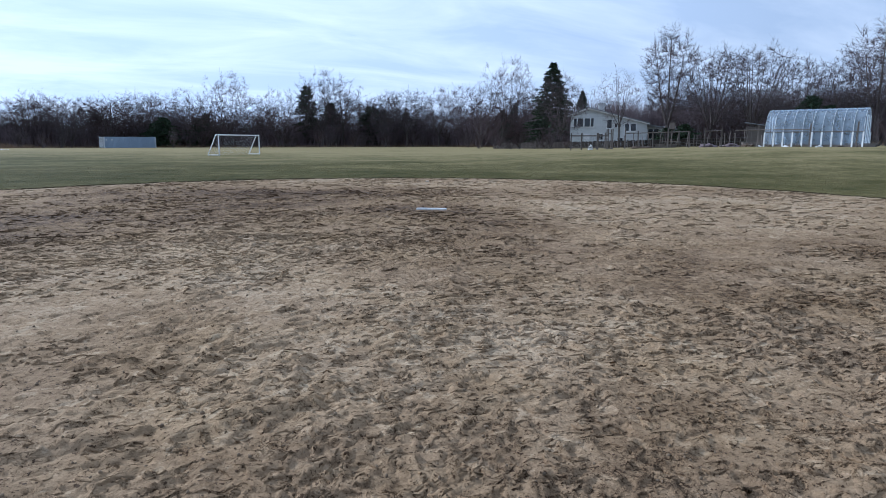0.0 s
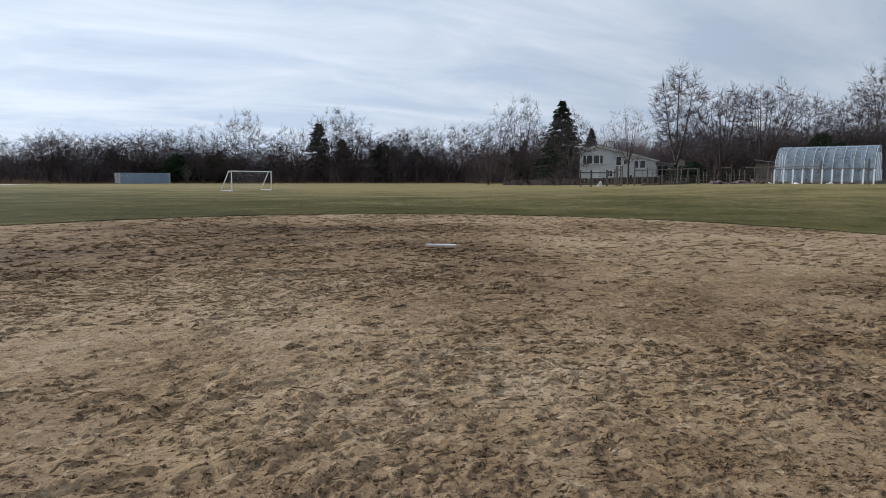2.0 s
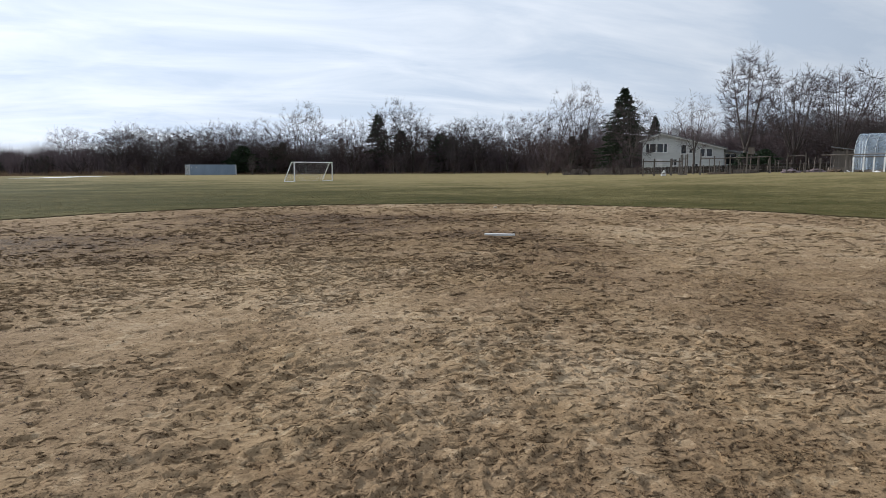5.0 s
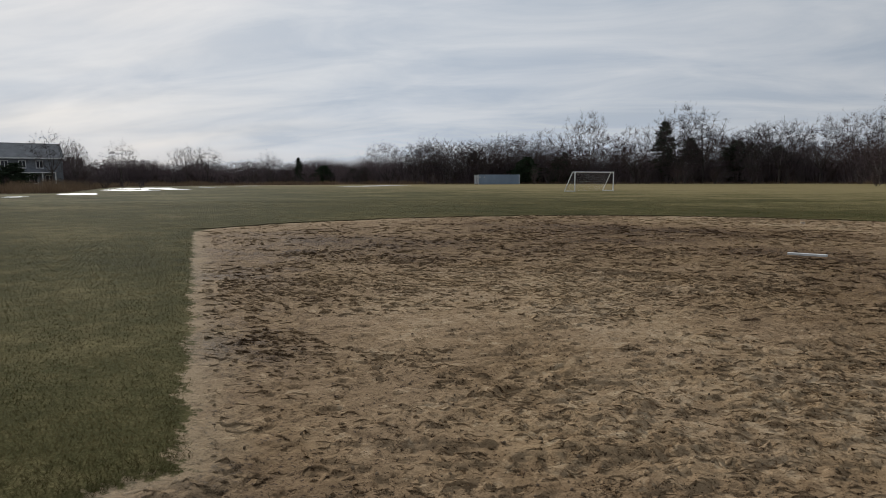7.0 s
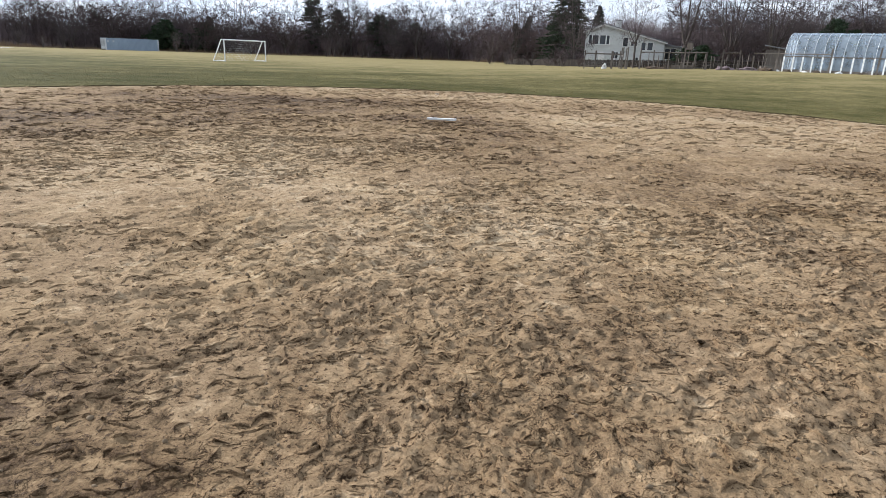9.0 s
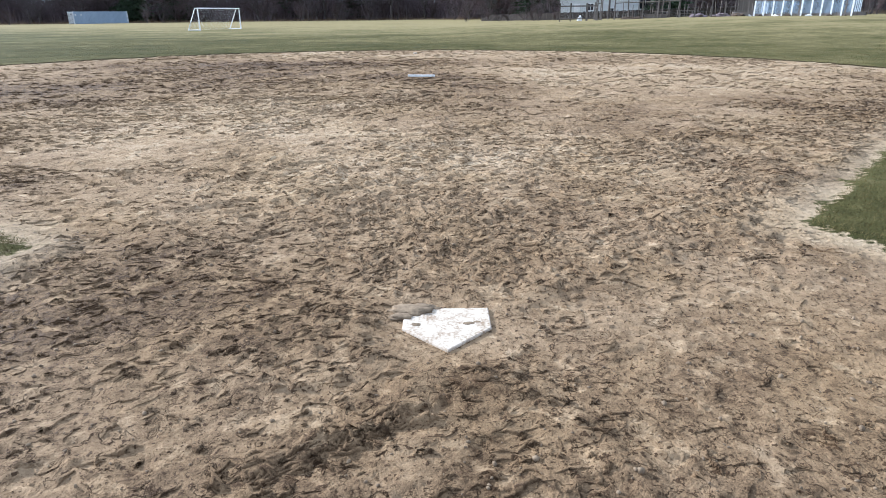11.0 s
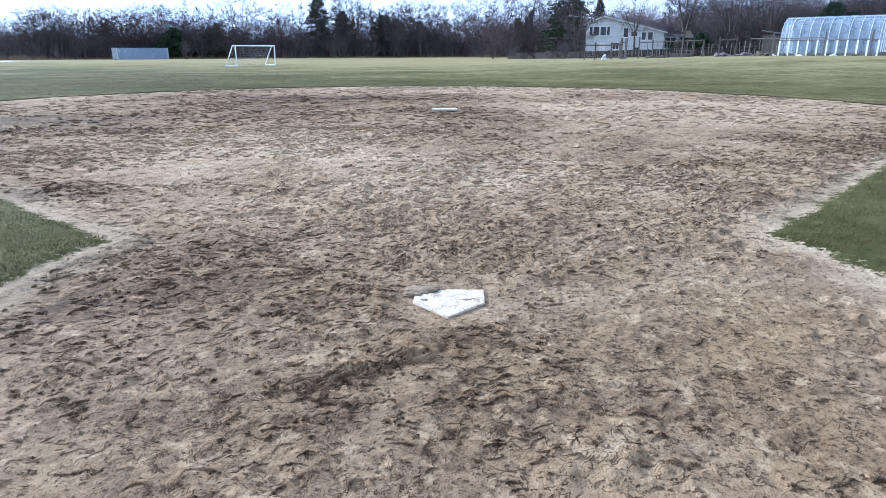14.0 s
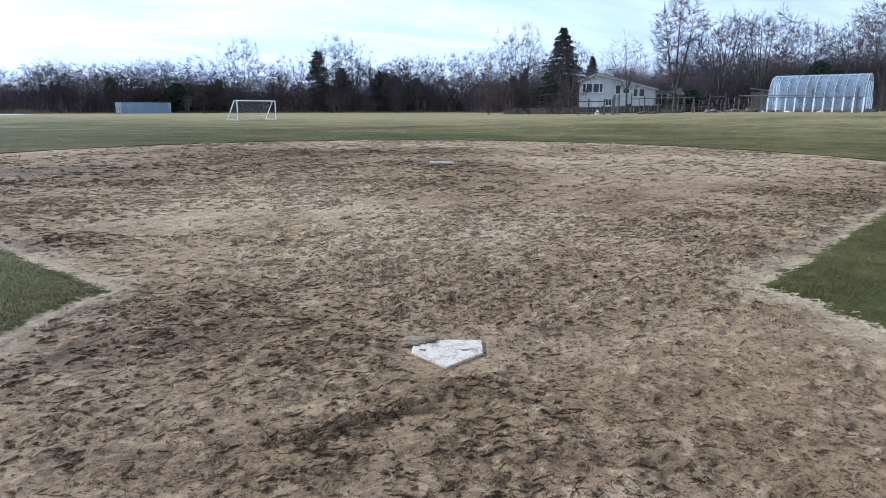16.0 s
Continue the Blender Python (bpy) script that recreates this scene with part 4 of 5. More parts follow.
# rails and posts of the garden fence
def garden_fence():
    e = thing("garden_fence", 0, 0, 0, 0, "weathered post and wire garden fence with a top rail", "fence")
    master = None
    posts = []
    for az, d, h in ((16.9, 74, 2.35), (19.2, 74, 1.9), (20.4, 74, 2.2), (22.1, 74, 1.8), (23.3, 74, 2.1), (24.6, 74, 2.05), (25.6, 74, 1.5), (27.3, 74.2, 2.3), (30.9, 72.0, 2.3), (34.0, 69.6, 2.35), (37.5, 68, 2.2), (40.5, 68, 2.2), (15.2, 79, 2.0), (18.0, 79, 2.1), (21.3, 80, 2.0)):
        x, y = spot(az, d)
        z = float(land(x, y))
        if master is None:
            master = part("post", boxed(-0.07, 0.07, -0.07, 0.07, -0.05, 1.0, bevel=0.012), WOOD, e)
            master.matrix_basis = Matrix.LocRotScale((x, y, z), Euler((0, 0, radians(-az))), (1, 1, h))
        else:
            share("post", master, Matrix.LocRotScale((x, y, z), Euler((radians(rng.normal(0, 1.2)), radians(rng.normal(0, 1.5)), radians(-az))), (1, 1, h)), e)
        posts.append((az, x, y, z, h))
    front = posts[:12]
    for p, q in zip(front[:-1], front[1:]):
        for k, r in ((0.25, 0.006), (0.6, 0.006), (1.0, 0.006)):
            part("fence_wire", rod(bmesh.new(), (p[1], p[2], p[3] + k), (q[1], q[2], q[3] + k), r, seg=4), WIRE, e)
    stake = None
    for i in range(30):
        az = 16.4 + i * 0.4 + rng.normal(0, 0.12)
        x, y = spot(az, 76 + 2.5 * rng.random())
        m = Matrix.LocRotScale((x, y, float(land(x, y))), Euler((radians(rng.normal(0, 2)), radians(rng.normal(0, 3)), 0)), (1, 1, rng.uniform(0.9, 1.9)))
        if stake is None:
            stake = part("stake", boxed(-0.03, 0.03, -0.03, 0.03, -0.05, 1.0, bevel=0.006), WOOD, e)
            stake.matrix_basis = m
        else:
            share("stake", stake, m, e)
    for i in (0, 1, 2, 4, 6, 7):
        p, q = front[i], front[i + 1]
        part("rail", rod(bmesh.new(), (p[1], p[2], p[3] + 1.75), (q[1], q[2], q[3] + 1.75), 0.05, seg=6), WOOD_PALE, e)


garden_fence()


def animal_pen():
    x, y = spot(12.3, 74)
    e = thing("garden_pen", x, y, float(land(x, y)), -12, "small weathered timber pen with mesh sides and a flat rail top", "pen")
    for px in (0, 1.2, 3.0, 4.1, 4.6):
        for py in (0, 2.6):
            part("post", boxed(px - 0.06, px + 0.06, py - 0.06, py + 0.06, -0.05, 2.0 + (0.45 if px > 4 else 0), bevel=0.01), WOOD, e)
    for py in (0, 2.6):
        part("top_rail", boxed(0, 4.1, py - 0.05, py + 0.05, 1.62, 1.74, bevel=0.01), WOOD_PALE, e)
        part("mid_rail", boxed(0, 4.1, py - 0.02, py + 0.02, 0.35, 0.42), WOOD_PALE, e)
    for px in (0, 4.1):
        part("side_rail", boxed(px - 0.03, px + 0.03, 0, 2.6, 1.5, 1.6), WOOD_PALE, e)
    bm = bmesh.new()
    for k in range(21):
        rod(bm, (k * 0.205, 0.0, 0.02), (k * 0.205, 0.0, 1.65), 0.004, seg=3)
    for k in range(9):
        rod(bm, (0, 0.0, 0.05 + k * 0.2), (4.1, 0.0, 0.05 + k * 0.2), 0.004, seg=3)
    part("wire_mesh", bm, WIRE, e)
    g = part("gate", box(boxed(4.16, 4.54, -0.02, 0.02, 1.9, 1.98), 4.16, 4.54, -0.02, 0.02, 0.2, 0.28), WOOD, e, "narrow open gate frame")
    part("latch", boxed(4.2, 4.26, -0.05, -0.02, 1.88, 1.94), STEEL_DARK, g)
    sx, sy = spot(14.0, 75.2)
    s = lump("feed_sack", sx, sy, 0.34, 0.26, 0.62, SACK, "crumpled white sack standing in the pen", "sack", 3)


animal_pen()


def stockade():
    """Low board fence behind the garden, each board a piece."""
    e = thing("board_fence", 0, 0, 0, 0, "long weathered grey-brown vertical board fence", "fence")
    board = None
    pts = [spot(az, d) for az, d in ((5.5, 115), (9.0, 102), (12.2, 95), (18.5, 90), (26.8, 89))]
    n = 0
    for (xa, ya), (xb, yb) in zip(pts[:-1], pts[1:]):
        ln = math.hypot(xb - xa, yb - ya)
        k = int(ln / 0.21)
        turn = math.atan2(yb - ya, xb - xa)
        for i in range(k):
            f = (i + 0.5) / k
            x, y = xa + (xb - xa) * f, ya + (yb - ya) * f
            m = Matrix.LocRotScale((x, y, float(land(x, y)) - 0.05), Euler((0, radians(rng.normal(0, 0.8)), turn)), (1, 1, 1.0 + 0.10 * rng.random()))
            if board is None:
                board = part("board", boxed(-0.096, 0.096, -0.011, 0.011, 0, 1.0), FENCE_WOOD, e)
                board.matrix_basis = m
            else:
                share("board", board, m, e)
            n += 1
        part("fence_rail", rod(bmesh.new(), (xa, ya + 0.05, float(land(xa, ya)) + 0.75), (xb, yb + 0.05, float(land(xb, yb)) + 0.75), 0.05, seg=4), FENCE_WOOD, e)


stockade()


def bench_table(az, d, turn):
    x, y = spot(az, d)
    e = thing("picnic_table", x, y, float(land(x, y)), turn, "weathered wooden picnic table in the garden", "table")
    for k in range(5):
        part("tabletop_board", boxed(-0.95, 0.95, -0.36 + k * 0.147, -0.225 + k * 0.147, 0.72, 0.76, bevel=0.005), WOOD_PALE, e)
    for s in (-1, 1):
        part("bench_board", boxed(-0.95, 0.95, s * 0.72 - 0.13, s * 0.72 + 0.13, 0.42, 0.46, bevel=0.005), WOOD_PALE, e)
        for px in (-0.65, 0.65):
            part("leg", rod(bmesh.new(), (px, s * 0.62, 0), (px, s * 0.2, 0.73), 0.045, seg=4), WOOD, e)
    for px in (-0.65, 0.65):
        part("cross_beam", boxed(px - 0.03, px + 0.03, -0.8, 0.8, 0.34, 0.42), WOOD, e)


bench_table(22.6, 77, -14)
bench_table(20.7, 78, -40)
for k, (az, d, sx, sy, sz) in enumerate(((23.6, 76, 1.1, 0.8, 0.45), (26.6, 76, 1.2, 0.7, 0.4), (25.3, 77.5, 1.3, 0.8, 0.4), (18.3, 77, 1.4, 0.8, 0.35))):
    lump("brush_heap", *spot(az, d), sx, sy, sz, SOIL if k % 2 else BRUSH, "low heap of soil and dead stalks in the garden", "garden heap", k + 1, "garden heaps")
for k, (az, d) in enumerate(((27.4, 74.6), (28.2, 74.2), (30.2, 73.0), (31.6, 72.2), (33.0, 71.3), (34.0, 70.6), (29.3, 73.4))):
    lump("field_stone", *spot(az, d), 0.32, 0.22, 0.2, SOIL if k % 3 else SACK, "rough stone lying along the greenhouse wall", "stone", k + 11, "stones by the greenhouse")
# raised box bed and small shed behind the fence
for az, d, w in ((26.2, 78, 1.9), (19.4, 79.5, 2.4)):
    x, y = spot(az, d)
    e = thing("raised_bed", x, y, float(land(x, y)), -20, "raised garden bed of grey boards full of dark soil", "garden bed", "raised beds")
    part("board_front", boxed(0, w, 0, 0.05, 0, 0.5), WOOD_PALE, e)
    part("board_back", boxed(0, w, 1.15, 1.2, 0, 0.5), WOOD_PALE, e)
    part("board_end", boxed(0, 0.05, 0.05, 1.15, 0, 0.5), WOOD_PALE, e)
    part("board_end", boxed(w - 0.05, w, 0.05, 1.15, 0, 0.5), WOOD_PALE, e)
    part("soil", boxed(0.05, w - 0.05, 0.05, 1.15, 0, 0.44), SOIL, e)
x, y = spot(27.2, 83)
e = thing("garden_shed", x, y, float(land(x, y)), -27, "small dark wooden shed with a pale lean-to roof", "shed")
part("wall", boxed(-1.2, 1.2, 0, 2.0, 0, 2.3), WOOD, e)
part("roof", prism(bmesh.new(), [(-1.4, 2.75), (1.4, 2.30), (1.4, 2.38), (-1.4, 2.83)], -0.25, 2.2), ROOF_PALE, e)
part("door", boxed(-0.4, 0.45, -0.04, -0.005, 0.05, 1.95), WOOD_PALE, e)
# nest box on its pole
x, y = spot(20.7, 86)
e = thing("nest_box", x, y, float(land(x, y)), -20, "grey wooden nest box on a tall pole", "nest box")
part("pole", rod(bmesh.new(), (0, 0, 0), (0, 0, 2.3), 0.05), WOOD, e)
part("box", boxed(-0.35, 0.35, -0.3, 0.3, 2.3, 3.1, bevel=0.02), WOOD_PALE, e)
part("roof", prism(bmesh.new(), [(-0.45, 3.08), (0, 3.35), (0.45, 3.08), (0, 3.28)], -0.4, 0.4), ROOF, e)


# ---- houses ----
def window(parent, x, z, w, h, y=0.0, cols=2, sill=True):
    win = part("window", boxed(x - w / 2, x + w / 2, y - 0.012, y + 0.05, z, z + h), PANE, parent, "dark glass window")
    t = 0.09
    part("window_frame", box(box(box(boxed(x - w / 2 - t, x + w / 2 + t, y - 0.06, y + 0.02, z + h, z + h + t), x - w / 2 - t, x + w / 2 + t, y - 0.06, y + 0.02, z - t, z), x - w / 2 - t, x - w / 2, y - 0.06, y + 0.02, z, z + h), x + w / 2, x + w / 2 + t, y - 0.06, y + 0.02, z, z + h), TRIM, win, "white frame")
    for c in range(1, cols):
        cx = x - w / 2 + w * c / cols
        part("mullion", boxed(cx - 0.03, cx + 0.03, y - 0.035, y, z, z + h), TRIM, win)
    if sill:
        part("window_sill", boxed(x - w / 2 - 0.14, x + w / 2 + 0.14, y - 0.10, y + 0.01, z - t - 0.05, z - t), TRIM, win)
    return win


def clapboards(parent, outline_top, x0, x1, z0, mat, y=0.0, step=0.2):
    """Lapped boards under a roofline given as a function of x."""
    zmax = max(outline_top(x0 + (x1 - x0) * i / 40) for i in range(41))
    k = 0
    while z0 + k * step < zmax:
        za = z0 + k * step
        xs = [x0 + (x1 - x0) * i / 200 for i in range(201)]
        ok = [x for x in xs if outline_top(x) > za + step * 0.8]
        if len(ok) > 1:
            a, b = ok[0], ok[-1]
            bm = bmesh.new()
            v = [bm.verts.new(p) for p in ((a, y - 0.03, za), (b, y - 0.03, za), (b, y - 0.008, za + step), (a, y - 0.008, za + step), (a, y, za), (b, y, za), (b, y, za + step), (a, y, za + step))]
            for f in ((0, 1, 2, 3), (4, 7, 6, 5), (0, 4, 5, 1), (3, 2, 6, 7), (0, 3, 7, 4), (1, 5, 6, 2)):
                bm.faces.new([v[i] for i in f])
            part("clapboard", bm, mat, parent)
        k += 1


def white_house():
    x, y = spot(12.2, 106)
    e = thing("house", x, y, float(land(x, y)) - 0.05, -13, "white clapboard split-level house with a long sloping roof", "house")
    Wd, depth = 12.0, 9.0

    def roofline(u):
        return 5.4 + (u / 2.7) * 1.0 if u < 2.7 else 6.4 - (u - 2.7) * 0.262

    part("wall", prism(bmesh.new(), [(0, 0), (Wd, 0), (Wd, roofline(Wd)), (2.7, 6.4), (0, 5.4)], 0.03, depth), SIDING, e)
    clapboards(e, roofline, 0, Wd, 0.3, SIDING, 0.03, 0.21)
    part("foundation", boxed(-0.02, Wd + 0.02, -0.02, 0.03, 0, 0.3), BRICK, e)
    for a, b in (((-0.5, 5.2), (2.7, 6.4)), ((2.7, 6.4), (Wd + 0.4, roofline(Wd + 0.4)))):
        part("roof", prism(bmesh.new(), [a, b, (b[0], b[1] + 0.17), (a[0], a[1] + 0.17)], -0.45, depth + 0.3), ROOF_PALE, e)
        part("rake_board", prism(bmesh.new(), [(a[0], a[1] - 0.16), (b[0], b[1] - 0.16), (b[0], b[1] - 0.003), (a[0], a[1] - 0.003)], -0.42, -0.36), TRIM, e)
    c = part("chimney", boxed(4.4, 5.4, 2.5, 3.5, 4.5, 7.1), BRICK, e, "painted white brick chimney")
    part("chimney_cap", boxed(4.3, 5.5, 2.4, 3.6, 7.1, 7.22), ROOF, c)
    for ux, w in ((0.75, 0.42), (1.55, 0.85), (2.65, 0.85), (3.45, 0.42)):
        window(e, ux, 3.45, w, 1.3, 0.0, 1)
    window(e, 4.75, 1.35, 0.85, 0.95, 0.0, 2)
    window(e, 6.15, 3.2, 0.7, 1.3, 0.0, 1)
    window(e, 7.45, 3.3, 0.9, 0.6, 0.0, 2)
    window(e, 8.9, 2.75, 0.6, 1.1, 0.0, 1)
    window(e, 9.9, 2.75, 0.75, 1.1, 0.0, 1)
    window(e, 7.9, 0.9, 0.8, 0.7, 0.0, 2)
    d = part("door", boxed(2.2, 3.1, -0.05, 0.02, 0.3, 2.3), TRIM, e)
    part("door_handle", boxed(2.95, 3.0, -0.09, -0.05, 1.2, 1.28), STEEL_DARK, d)
    # garage wing
    part("wing_wall", boxed(Wd + 0.01, Wd + 4.6, 2.2, depth - 1, 0, 3.5), SIDING, e)
    clapboards(e, lambda u: 3.5, Wd + 0.02, Wd + 4.6, 0.3, SIDING, 2.19, 0.21)
    part("wing_roof", prism(bmesh.new(), [(Wd + 0.05, 3.45), (Wd + 5.0, 2.9), (Wd + 5.0, 3.05), (Wd + 0.05, 3.9)], 1.8, depth - 0.7), ROOF_PALE, e)
    window(e, Wd + 1.2, 1.5, 1.6, 1.6, 2.16, 2)
    window(e, Wd + 3.6, 1.6, 0.7, 1.1, 2.16, 1)


white_house()
x, y = spot(20.0, 122)
e = thing("outbuilding", x, y, float(land(x, y)), -20, "small pale gabled outbuilding half hidden by shrubs", "outbuilding")
part("wall", prism(bmesh.new(), [(0, 0), (5, 0), (5, 3.1), (2.5, 4.3), (0, 3.1)], 0, 6), SIDING, e)
for a, b in (((-0.3, 2.95), (2.5, 4.3)), ((2.5, 4.3), (5.3, 2.95))):
    part("roof", prism(bmesh.new(), [a, b, (b[0], b[1] + 0.15), (a[0], a[1] + 0.15)], -0.3, 6.3), ROOF, e)
window(e, 2.5, 1.4, 0.9, 1.1)


def grey_house():
    x, y = spot(-61.6, 135)
    e = thing("house", x, y, float(land(x, y)), 61.5 + 8, "grey shingled two-storey house with white trimmed windows", "house")
    # its long front runs from the origin to -x
    Wd, depth, eave, ridge = 17.0, 8.0, 5.6, 8.0
    part("wall", boxed(-Wd, 0, 0.03, depth, 0, eave), SHINGLE_GREY, e)
    bm = bmesh.new()
    lo = [bm.verts.new(p) for p in ((-Wd, 0.03, eave), (0, 0.03, eave), (0, depth, eave), (-Wd, depth, eave))]
    hi = [bm.verts.new((-Wd, depth / 2, ridge - 0.1)), bm.verts.new((0, depth / 2, ridge - 0.1))]
    for f in ((lo[1], lo[2], hi[1]), (lo[3], lo[0], hi[0]), (lo[0], lo[1], hi[1], hi[0]), (lo[2], lo[3], hi[0], hi[1])):
        bm.faces.new(f)
    part("gable_wall", bm, SHINGLE_GREY, e)
    for ya, yb in ((-0.45, depth / 2), (depth + 0.45, depth / 2)):
        bm = bmesh.new()
        za = eave - 0.25
        vs = [bm.verts.new(p) for p in ((-Wd - 0.3, ya, za), (0.3, ya, za), (0.3, yb, ridge), (-Wd - 0.3, yb, ridge))]
        bm.faces.new(vs)
        r = bmesh.ops.extrude_face_region(bm, geom=bm.faces[:])
        for v in r["geom"]:
            if isinstance(v, bmesh.types.BMVert):
                v.co.z += 0.18
        bmesh.ops.recalc_face_normals(bm, faces=bm.faces[:])
        part("roof", bm, ROOF_PALE, e)
    part("ridge_cap", boxed(-Wd - 0.3, 0.3, depth / 2 - 0.15, depth / 2 + 0.15, ridge + 0.12, ridge + 0.22), TRIM, e, "pale ridge cap")
    part("eave_board", boxed(-Wd - 0.3, 0.3, -0.5, -0.44, eave - 0.35, eave - 0.1), TRIM, e)
    for ux in (-3.6, -6.2, -8.8, -11.4, -14.4):
        window(e, ux, 3.7, 0.95, 1.15, 0.02, 2)
    for ux in (-2.2, -4.6):
        window(e, ux, 0.9, 1.1, 1.4, 0.02, 2)
    part("porch_roof", boxed(-7.5, -1.2, -1.6, 0.0, 2.75, 2.92), TRIM, e, "white porch roof")
    for ux in (-7.3, -5.4, -3.4, -1.4):
        part("porch_post", boxed(ux - 0.09, ux + 0.09, -1.5, -1.32, 0, 2.75), TRIM, e)
    d = part("door", boxed(-6.7, -5.8, -0.03, 0.03, 0.1, 2.2), PANE, e)
    part("door_frame", boxed(-6.85, -6.7, -0.05, 0.03, 0.1, 2.3), TRIM, d)
    for k in (1.8, 4.6):
        bm = boxed(-0.02, 0.03, k, k + 0.9, 3.6, 4.8)
        part("window", bm, PANE, e, "dark gable window")


grey_house()


# ---- trees ----
def tube(V, F, pts, radii, seg):
    """A tapered tube along pts; a tip of radius 0 ends in a point."""
    base = len(V)
    for i, (p, r) in enumerate(zip(pts, radii)):
        d = (pts[min(i + 1, len(pts) - 1)] - pts[max(i - 1, 0)]).normalized()
        u = d.orthogonal().normalized()
        w = d.cross(u)
        for k in range(seg):
            a = 2 * math.pi * k / seg
            V.append(p + (u * math.cos(a) + w * math.sin(a)) * r)
    for i in range(len(pts) - 1):
        for k in range(seg):
            a, b = base + i * seg + k, base + i * seg + (k + 1) % seg
            F.append((a, b, b + seg))
            F.append((a, b + seg, a + seg))


def sprig(V, F, p, q, r):
    """A thin pointed twig."""
    d = (q - p).normalized()
    u = d.orthogonal().normalized()
    w = d.cross(u)
    b = len(V)
    a = (p.x * 37.1 + q.z * 53.3) % 6.28
    s = (u * math.cos(a) + w * math.sin(a)) * r * 1.3
    V.extend((p - s, p + s, q))
    F.append((b, b + 1, b + 2))


def bent(p, d, ln, n, rnd, wander, up):
    pts = [p.copy()]
    for i in range(n):
        d = (d + Vector((rnd.gauss(0, wander), rnd.gauss(0, wander), rnd.gauss(0, wander * 0.7) + up))).normalized()
        p = p + d * (ln / n)
        pts.append(p.copy())
    return pts


def grow_tree(seed, tall, spread, first_limb, upright, limbs, twigs=5, stems=1, fork=5):
    """A leafless tree: limb mesh and twig mesh."""
    rnd = random.Random(seed)
    V, F, V2, F2 = [], [], [], []
    for s in range(stems):
        lean = Vector((rnd.gauss(0, 0.06 if stems == 1 else 0.17 if tall > 6 else 0.35), rnd.gauss(0, 0.06 if stems == 1 else 0.17 if tall > 6 else 0.35), 1)).normalized()
        h = tall * (1 if s == 0 else rnd.uniform(0.7, 0.97))
        tr = bent(Vector((rnd.gauss(0, 0.05), rnd.gauss(0, 0.05), -0.1)), lean, h * 0.93, 9, rnd, 0.05, 0.03)
        r0 = 0.017 * tall / stems ** 0.4
        tube(V, F, tr, [r0 * 1.25] + [r0 * (1 - 0.92 * i / 9) + 0.012 for i in range(1, 10)], 6)
        for i in range(limbs // stems):
            f = first_limb + (1 - first_limb) * (i + rnd.random()) / (limbs // stems)
            k = min(int(f * 9), 8)
            p = tr[k].lerp(tr[k + 1], f * 9 - k)
            a = i * 2.4 + rnd.gauss(0, 0.4)
            up = upright * rnd.uniform(0.6, 1.4)
            ff = (f - first_limb) / (1 - first_limb)
            ln = spread * tall * (0.45 + 0.55 * math.sin(math.pi * (0.2 + 0.75 * ff))) * (1 - 0.3 * ff) * rnd.uniform(0.8, 1.15)
            L1 = bent(p, Vector((math.cos(a), math.sin(a), up)).normalized(), ln, 5, rnd, 0.08, 0.06)
            r1 = max(0.27 * r0 * (1 - 0.75 * f), 0.018)
            tube(V, F, L1, [r1 * (1 - 0.8 * j / 5) for j in range(6)], 4)
            for j in range(fork + 1):
                g = 0.18 + 0.82 * (j + rnd.random()) / (fork + 1)
                kk = min(int(g * 5), 4)
                p2 = L1[kk].lerp(L1[kk + 1], g * 5 - kk)
                d2 = (L1[kk + 1] - L1[kk]).normalized() + Vector((rnd.gauss(0, 0.45), rnd.gauss(0, 0.45), rnd.gauss(0.25, 0.3)))
                ln2 = ln * rnd.uniform(0.32, 0.6)
                L2 = bent(p2, d2.normalized(), ln2, 3, rnd, 0.10, 0.06)
                tube(V2, F2, L2, [0.018, 0.015, 0.012, 0.007], 3)
                for t in range(twigs):
                    gg = 0.12 + 0.88 * (t + rnd.random()) / twigs
                    k3 = min(int(gg * 3), 2)
                    p3 = L2[k3].lerp(L2[k3 + 1], gg * 3 - k3)
                    d3 = ((L2[k3 + 1] - L2[k3]).normalized() + Vector((rnd.gauss(0, 0.42), rnd.gauss(0, 0.42), rnd.gauss(0.2, 0.3)))).normalized()
                    ln3 = ln2 * rnd.uniform(0.35, 0.75)
                    q3 = p3 + d3 * ln3
                    sprig(V2, F2, p3, q3, 0.013)
                    for w in range(5):
                        p4 = p3.lerp(q3, rnd.uniform(0.25, 0.9))
                        d4 = (d3 + Vector((rnd.gauss(0, 0.6), rnd.gauss(0, 0.6), rnd.gauss(0.15, 0.4)))).normalized()
                        sprig(V2, F2, p4, p4 + d4 * ln3 * rnd.uniform(0.4, 0.9), 0.008)
    top = np.percentile([v.z for v in V2], 99.0)
    k = tall / top
    return ([v * k for v in V], F), ([v * k for v in V2], F2)


